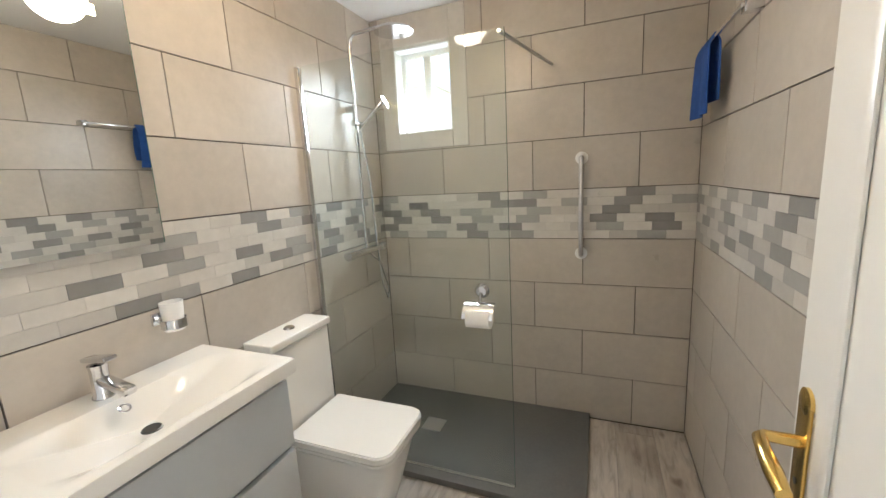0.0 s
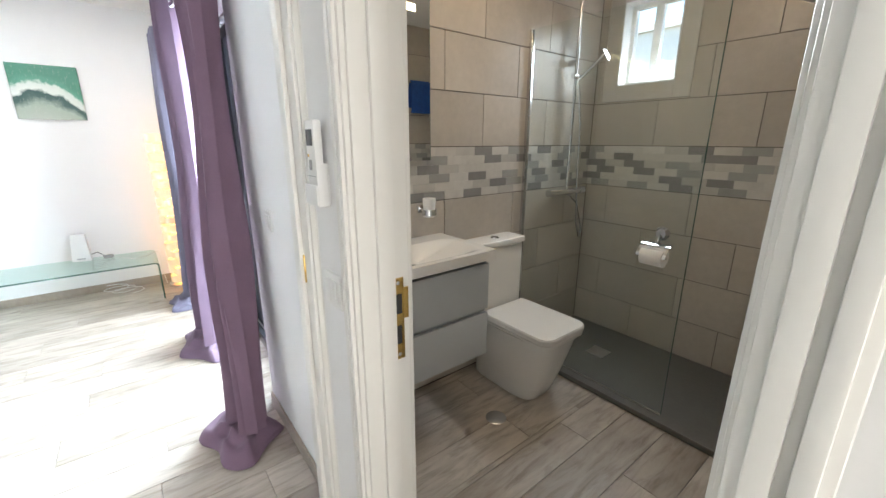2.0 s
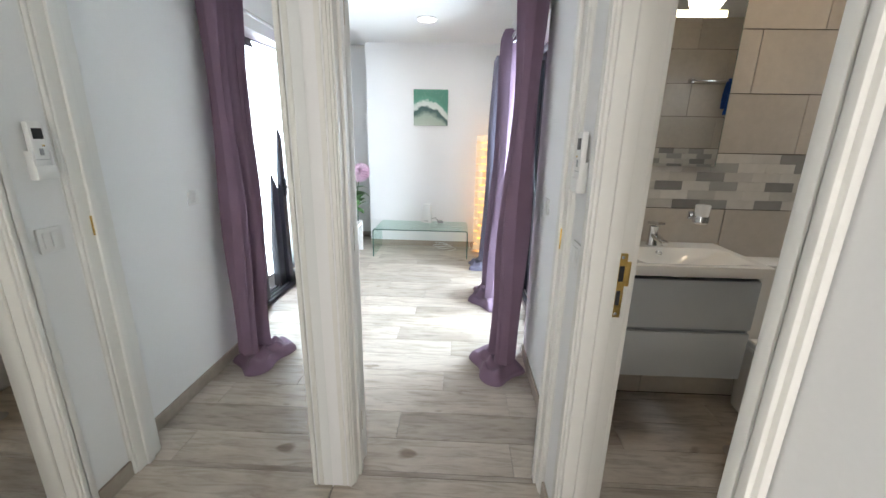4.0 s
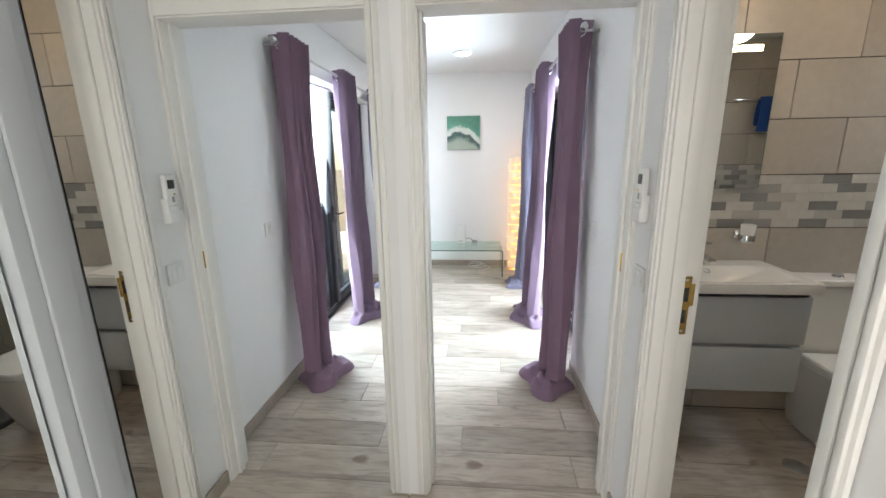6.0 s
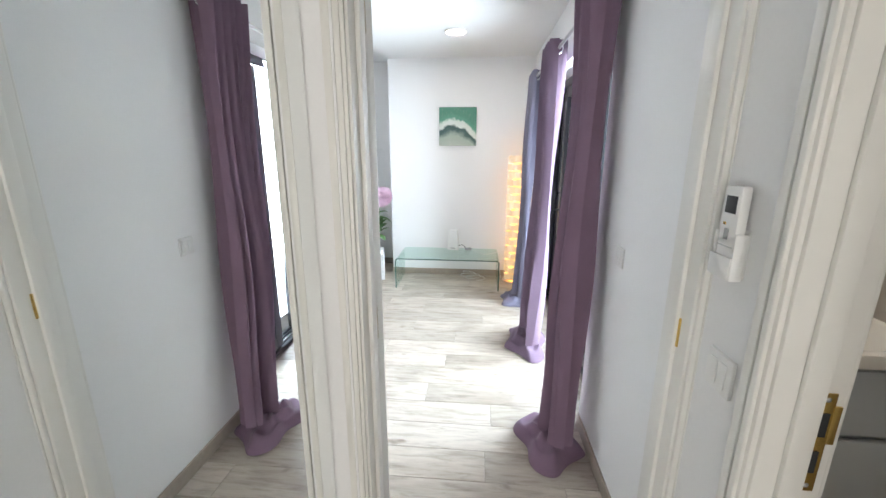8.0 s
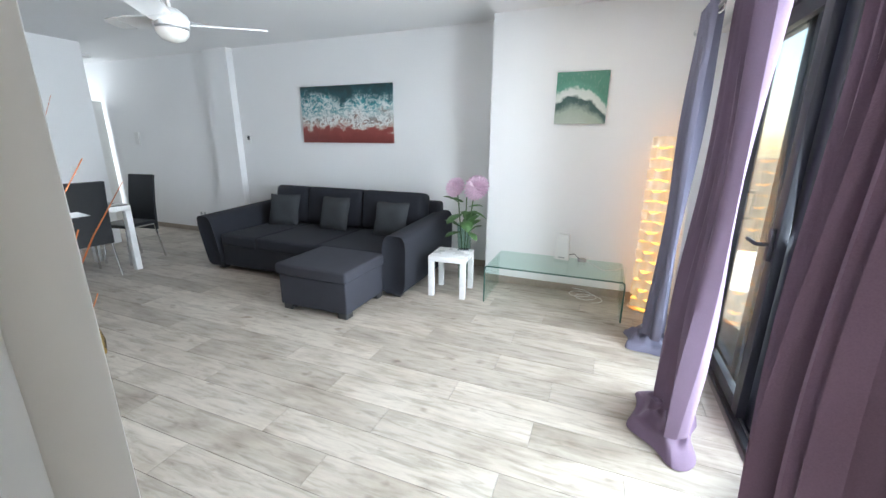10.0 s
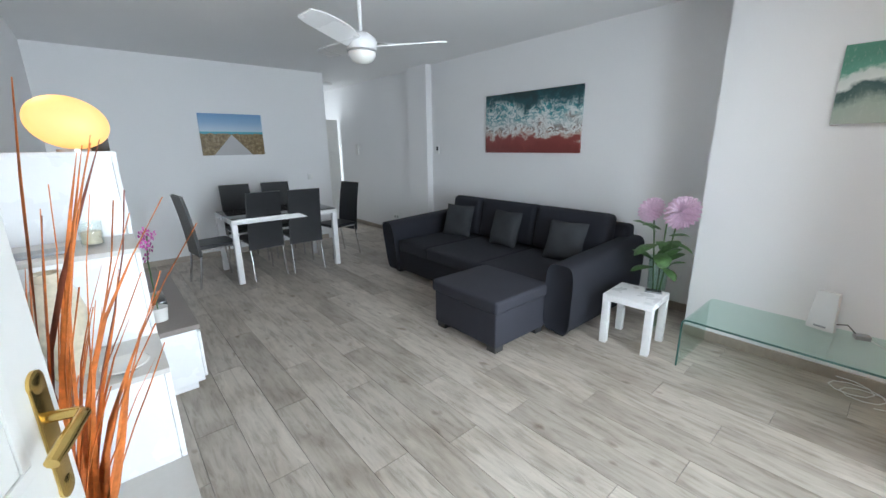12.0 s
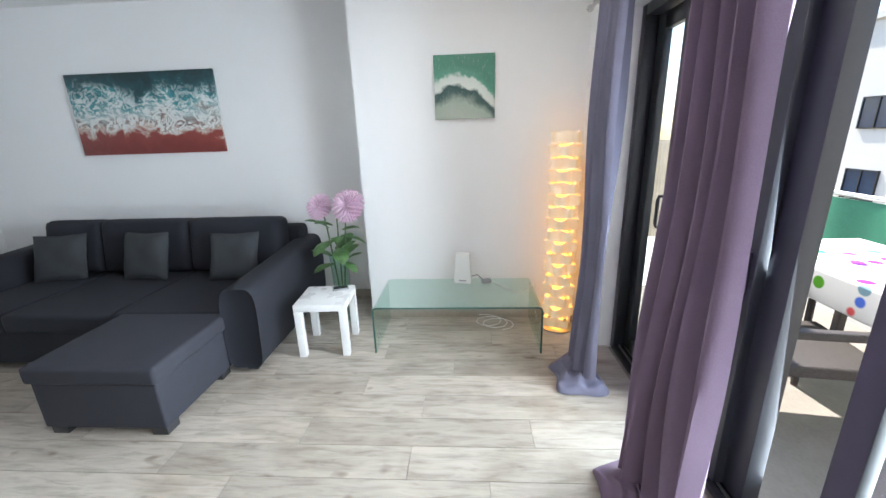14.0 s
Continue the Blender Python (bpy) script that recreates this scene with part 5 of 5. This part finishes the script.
gb = thing("grab_bar", "vertical steel grab bar on white round flanges", "grab bar")
part("bar", tube([(0.578, BY1, 1.57), (0.578, BY1 - 0.05, 1.57), (0.578, BY1 - 0.065, 1.555), (0.578, BY1 - 0.065, 1.05), (0.578, BY1 - 0.05, 1.035), (0.578, BY1, 1.035)], 0.013, 12), STEEL, gb)
for z in (1.57, 1.035):
    part("flange", tube([(0.578, BY1, z), (0.578, BY1 - 0.012, z)], 0.034, 20), PLASTIC, gb, "white flange")
tr_ = thing("toilet_roll_holder", "chrome roll holder with white paper roll on the shower glass", "roll holder", pose(0.195, 2.290, 0.925))
part("suction_cup", lathe([(0, 0.02), (0.022, 0.018), (0.034, 0.0), (0, 0.0)], 24), CHROME, tr_, "", pose(0, 0.004, 0.075, 90))
part("hook", tube([(0, -0.012, 0.07), (0, -0.03, 0.06), (0, -0.035, 0.03)], 0.006, 8), CHROME, tr_)


def flap(u, v):
    a = v * 1.25
    return Vector(((u - 0.5) * 0.135, -0.025 - 0.075 * math.sin(a), 0.03 - 0.075 * (1 - math.cos(a)) * 1.1))


part("lid", grid_sheet(flap, 4, 10, 0.002), CHROME, tr_, "curved chrome lid")
part("roll", tube([(-0.052, -0.055, -0.03), (0.052, -0.055, -0.03)], 0.045, 24), PAPER, tr_, "white paper roll")
part("arm", tube([(-0.065, -0.028, 0.02), (-0.065, -0.055, -0.03), (0.058, -0.055, -0.03)], 0.004, 8), CHROME, tr_)

tb = thing("towel_rail", "square chrome towel rail on the tiled wall", "towel rail")
part("rail", boxes((BX1 - 0.065, BX1 - 0.053, 2.28, 2.90, 1.975, 1.987), bevel=0.002), CHROME, tb)
for y in (2.30, 2.88):
    part("bracket", boxes((BX1 - 0.053, BX1, y - 0.018, y + 0.018, 1.962, 1.998), bevel=0.002), CHROME, tb)
tw = thing("towel", "small blue towel folded over the towel rail", "towel")


def towel_fn(u, v):
    y = 2.60 + 0.22 * u + 0.012 * math.sin(v * 6)
    s = v * 2 - 1
    x = BX1 - 0.059 + (0.014 + 0.012 * math.sin(u * 8) * abs(s)) * (1 if s > 0 else -1) * min(1, abs(s) * 8)
    return Vector((x, y + 0.02 * abs(s) * (u - 0.5), 1.992 + 0.004 - 0.30 * abs(s) ** 1.02 * (1 if s < 0 else 0.82)))


part("cloth", grid_sheet(towel_fn, 14, 44, 0.006), TOWEL, tw)
fd = thing("floor_drain", "round dark floor drain cover beside the toilet", "drain", pose(-0.236, 1.641, 0))
part("cover", lathe([(0, 0.003), (0.05, 0.003), (0.055, 0), (0, 0)], 28), STEEL, fd)
bl = thing("bathroom_ceiling_lamp", "round warm white bathroom ceiling lamp, switched on", "ceiling light", pose(0.0, 1.72, 2.5))
part("base", lathe([(0, 0), (0.10, 0), (0.10, -0.02), (0, -0.02)], 28), PLASTIC, bl)
part("globe", lathe([(0.095, -0.02), (0.12, -0.06), (0.10, -0.11), (0.05, -0.135), (0, -0.14)], 28), WARMGLOBE, bl, "lit warm glass globe")
lamp("bathroom_bulb", 'POINT', 1.6, (1, 0.86, 0.70), (0.0, 1.72, 2.30), size=0.10)

# ---- bathroom window ----
bw = thing("window_2", "small two-pane white bathroom window in a tiled recess", "window", kind="structure")
part("window_frame", boxes((WX0, WX0 + 0.035, BY1 + 0.09, BY1 + 0.13, WZ0, WZ1), (WX1 - 0.035, WX1, BY1 + 0.09, BY1 + 0.13, WZ0, WZ1), (WX0 + 0.035, WX1 - 0.035, BY1 + 0.09, BY1 + 0.13, WZ0, WZ0 + 0.035), (WX0 + 0.035, WX1 - 0.035, BY1 + 0.09, BY1 + 0.13, WZ1 - 0.035, WZ1), ((WX0 + WX1) / 2 - 0.025, (WX0 + WX1) / 2 + 0.025, BY1 + 0.09, BY1 + 0.13, WZ0 + 0.035, WZ1 - 0.035), bevel=0.003), TRIM, bw)
part("reveal", boxes((WX0, WX0 + 0.006, BY1, BY1 + 0.09, WZ0, WZ1), (WX1 - 0.006, WX1, BY1, BY1 + 0.09, WZ0, WZ1), (WX0 + 0.006, WX1 - 0.006, BY1, BY1 + 0.09, WZ0, WZ0 + 0.006), (WX0 + 0.006, WX1 - 0.006, BY1, BY1 + 0.09, WZ1 - 0.006, WZ1)), PLASTER, bw)
for x0, x1 in ((WX0 + 0.03, (WX0 + WX1) / 2 - 0.02), ((WX0 + WX1) / 2 + 0.02, WX1 - 0.03)):
    part("pane", boxes((x0, x1, BY1 + 0.107, BY1 + 0.112, WZ0 + 0.03, WZ1 - 0.03)), GLASS, bw).visible_shadow = False

# ---- balcony and what lies beyond ----
setting("balcony_floor", boxes((-6.5, -0.95, NORTH + 0.27, 3.0, -0.10, -0.015)), OUTTILE, "pale balcony floor tiles", "floor")
setting("balcony_parapet", boxes((-6.5, -0.82, 2.85, 3.0, -0.015, 0.22)), WHITEWALL, "low white balcony parapet", "parapet")
gs = thing("balcony_screen", "dark green cloth screen tied along the balcony railing", "screen")
part("cloth", grid_sheet(lambda u, v: Vector((-6.4 + 5.5 * u, 2.93 + 0.012 * math.sin(u * 60), 0.24 + 0.66 * v)), 90, 4, 0.004), GREENPAINT, gs)
part("rail", tube([(-6.5, 2.95, 0.93), (-0.85, 2.95, 0.93)], 0.02, 10), STEEL, gs)
for i in range(6):
    part("post", tube([(-6.2 + i, 2.96, 0.2), (-6.2 + i, 2.96, 0.93)], 0.014, 8), STEEL, gs)
ot2 = thing("patio_table", "outdoor table under a white cloth with coloured leaf spots", "table", pose(-2.95, 2.15, 0))
part("cloth", soft([(-0.62, 0.62, -0.38, 0.38, 0.56, 0.735)], 0.012), spotted_cloth(), ot2, "white cloth with coloured leaf spots")
for x in (-0.5, 0.5):
    for y in (-0.28, 0.28):
        part("leg", boxes((x - 0.025, x + 0.025, y - 0.025, y + 0.025, -0.015, 0.56), bevel=0.004), WICKER, ot2)


def patio_chair(m):
    c = thing("patio_chair", "dark wicker patio armchair", "chair", m, "patio chairs")
    part("seat", soft([(-0.26, 0.26, -0.24, 0.26, 0.36, 0.42)], 0.015), WICKER, c)
    part("backrest", soft([(-0.26, 0.26, -0.29, -0.245, 0.40, 0.86)], 0.015), WICKER, c)
    for s in (-1, 1):
        part("armrest", soft([(*sorted((s * 0.265, s * 0.31)), -0.26, 0.26, 0.58, 0.62)], 0.01), WICKER, c)
        for y in (-0.24, 0.22):
            part("leg", tube([(s * 0.27, y, 0.58), (s * 0.275, y * 1.08, -0.015)], 0.018, 8), WICKER, c)
    return c


pc = patio_chair(pose(-2.75, 1.55, 0, 0, 0, -8))
copy_thing(pc, pose(-3.9, 2.15, 0, 0, 0, -90))

setting("ground", boxes((-250, 250, 3.2, 400, -6.2, -6.0)), HILL, "dry ground below the balcony", "ground")


def building(x, y, w, d, h, mat, storeys, cols, label):
    b = thing("apartment_building", label, "building", pose(x, y, -6.0))
    part("wall", boxes((-w / 2, w / 2, 0, d, 0, h)), mat, b)
    part("roof_edge", boxes((-w / 2 - 0.15, w / 2 + 0.15, -0.15, d + 0.15, h, h + 0.25)), WHITEWALL, b)
    for i in range(storeys):
        for j in range(cols):
            cx, cz = -w / 2 + (j + 0.5) * w / cols, 1.2 + i * 3.0
            wn_ = part("window", boxes((cx - 0.7, cx + 0.7, -0.04, -0.003, cz, cz + 1.2)), BLUEGLASS, b)
            part("frame", boxes((cx - 0.75, cx - 0.7, -0.08, -0.001, cz - 0.05, cz + 1.25), (cx + 0.7, cx + 0.75, -0.08, -0.001, cz - 0.05, cz + 1.25), (cx - 0.7, cx + 0.7, -0.08, -0.001, cz + 1.2, cz + 1.25), (cx - 0.7, cx + 0.7, -0.08, -0.001, cz - 0.05, cz), (cx - 0.03, cx + 0.03, -0.08, -0.041, cz, cz + 1.2)), ALU, wn_)


building(-13.5, 17, 15, 9, 11.5, FACADE, 3, 4, "white rendered apartment block across the street")
building(-40, 45, 24, 12, 13, FACADE, 4, 6, "distant white apartment block")
hill = grid_sheet(lambda u, v: Vector((-260 + 420 * u, 150 + 60 * v, -6 + (10 + 26 * abs(math.sin(u * 5.0)) + 6 * math.sin(u * 19)) * v)), 60, 6)
setting("backdrop_hills", hill, HILL, "dry brown hills in the distance", "hills")
# neighbouring flank wall that closes the bathroom side outside
setting("wall_outside", boxes((-0.95, -0.81, NORTH + 0.3, 3.0, -0.01, 2.6)), WHITEWALL, "white outer wall beside the balcony", "wall")

# ---- wood-look floor tiles ----
floor_ob = bpy.data.objects["floor"]
plank_meshes = {}


def plank(x0, x1, y0, y1):
    key = (round(x1 - x0, 3), round(y1 - y0, 3))
    if key not in plank_meshes:
        hx, hy = key[0] / 2 - 0.0012, key[1] / 2 - 0.0012
        plank_meshes[key] = mesh("floor_tile", boxes((-hx, hx, -hy, hy, -0.009, 0), bevel=0.0008), PLANK, False)
    ob = new("floor_tile", plank_meshes[key])
    ob.location = ((x0 + x1) / 2, (y0 + y1) / 2, 0)
    ob.parent = floor_ob


def lay(x0, x1, y0, y1, origin_x, width=0.201, length=1.2):
    i = math.floor((x0 - origin_x) / width)
    while origin_x + i * width < x1 - 0.01:
        a, b = max(x0, origin_x + i * width), min(x1, origin_x + (i + 1) * width)
        y = y0 - length + (0.38 + i * 0.437 + 0.07 * math.sin(i * 2.3)) % 1.0 * length
        while y < y1 - 0.01:
            p, q = max(y, y0), min(y + length, y1)
            if q - p > 0.02 and b - a > 0.01:
                plank(a, b, p, q)
            y += length
        i += 1


lay(WEST, 0.0, -6.26, NORTH + 0.13, -2.64)
lay(WEST, -3.40, -10.05, -6.26, -2.64)
lay(0.0, 3.05, HALL_S, HALL_N + 0.04, -2.64)
lay(0.0, BX1, HALL_N + 0.04, BY1, -2.64)
lay(BX0, 0.0, NORTH + 0.13, BY1, -2.64)

# ---- bathroom wall tiles and mosaic border ----
TW, TH = 0.556, 0.2815
Z_LEVELS = [0.003 + i * TH for i in range(4)] + [1.118, 1.402] + [1.402 + TH * i for i in range(1, 4)] + [2.5]
Z_LEVELS[3] = 0.849
tile_meshes = {}


def wall_piece(name, wall, holder, a0, a1, z0, z1, mat, gap, proud=0.0):
    w, h = round(a1 - a0 - gap, 4), round(z1 - z0 - gap, 4)
    if w < 0.006 or h < 0.006:
        return
    key = (name, wall[0], w, h, mat.name)
    if key not in tile_meshes:
        r = (-w / 2, w / 2, -0.004, 0.004 + proud, -h / 2, h / 2)
        tile_meshes[key] = mesh(name, boxes(r, bevel=0.0012 if name == "tile" else 0.0006), mat, False)
    ob = new(name, tile_meshes[key])
    mid, z = (a0 + a1) / 2, (z0 + z1) / 2
    ob.matrix_basis = {"n": pose(mid, BY1 + 0.004, z, 0, 0, 180), "w": pose(BX0 - 0.004, mid, z, 0, 0, -90), "e": pose(BX1 + 0.004, mid, z, 0, 0, 90), "s": pose(mid, BY0 - 0.004, z)}[wall]
    ob.parent = holder


def cut(a0, a1, z0, z1, hole):
    """The rectangle less a hole, as rectangles."""
    if not hole or a1 <= hole[0] or a0 >= hole[1] or z1 <= hole[2] or z0 >= hole[3]:
        return [(a0, a1, z0, z1)]
    h0, h1, k0, k1 = hole
    out = []
    if a0 < h0:
        out.append((a0, h0, z0, z1))
    if a1 > h1:
        out.append((h1, a1, z0, z1))
    b0, b1 = max(a0, h0), min(a1, h1)
    if z0 < k0:
        out.append((b0, b1, z0, k0))
    if z1 > k1:
        out.append((b0, b1, k1, z1))
    return out


rnd = random.Random(21)
for wall, holder, a0, a1, origin, hole in (("n", "wall_bath_north", BX0, BX1, 0.31, (WX0 - 0.10, WX1 + 0.10, WZ0 - 0.10, 2.5)), ("w", "wall_bath_west", BY0, BY1, 1.93, None), ("e", "wall_bath_east", BY0, BY1, 2.60, None)):
    hold = bpy.data.objects[holder]
    for k, (z0, z1) in enumerate(zip(Z_LEVELS, Z_LEVELS[1:])):
        border = abs(z0 - 1.118) < 0.001
        if border:
            rows = 6
            rh = (z1 - z0 - 0.004) / rows
            for r in range(rows):
                shift = (0.0, 0.07, 0.035, 0.10, 0.02, 0.08)[r]
                last = 0
                a = a0 - 0.139 + (origin - a0 + shift) % 0.139
                while a < a1:
                    last = rnd.choices((0, 1, 2, 3), (0.30, 0.12, 0.29, 0.29) if last < 2 else (0.66, 0.30, 0.03, 0.01))[0]
                    mat = MOSAICS[last]
                    p, q = max(a, a0), min(a + 0.139, a1)
                    wall_piece("brick", wall, hold, p, q, z0 + 0.002 + r * rh, z0 + 0.002 + (r + 1) * rh, mat, 0.0006)
                    a += 0.139
            continue
        off = (k % 2) * TW / 2 if k < 4 else ((k + 1) % 2) * TW / 2
        a = origin + off
        while a > a0:
            a -= TW
        while a < a1:
            for p, q, u, v in cut(max(a, a0), min(a + TW, a1), z0, z1, hole):
                wall_piece("tile", wall, hold, p, q, u, v, TILE, 0.0045)
            a += TW
# smooth reveal panel round the small window
hold = bpy.data.objects["wall_bath_north"]
for p, q, u, v in ((WX0 - 0.10, WX0, WZ0 - 0.10, 2.5), (WX1, WX1 + 0.10, WZ0 - 0.10, 2.5), (WX0, WX1, WZ0 - 0.10, WZ0), (WX0, WX1, WZ1, 2.5)):
    wall_piece("tile", "n", hold, p, q, u, v, MOSAICS[0], 0.002)
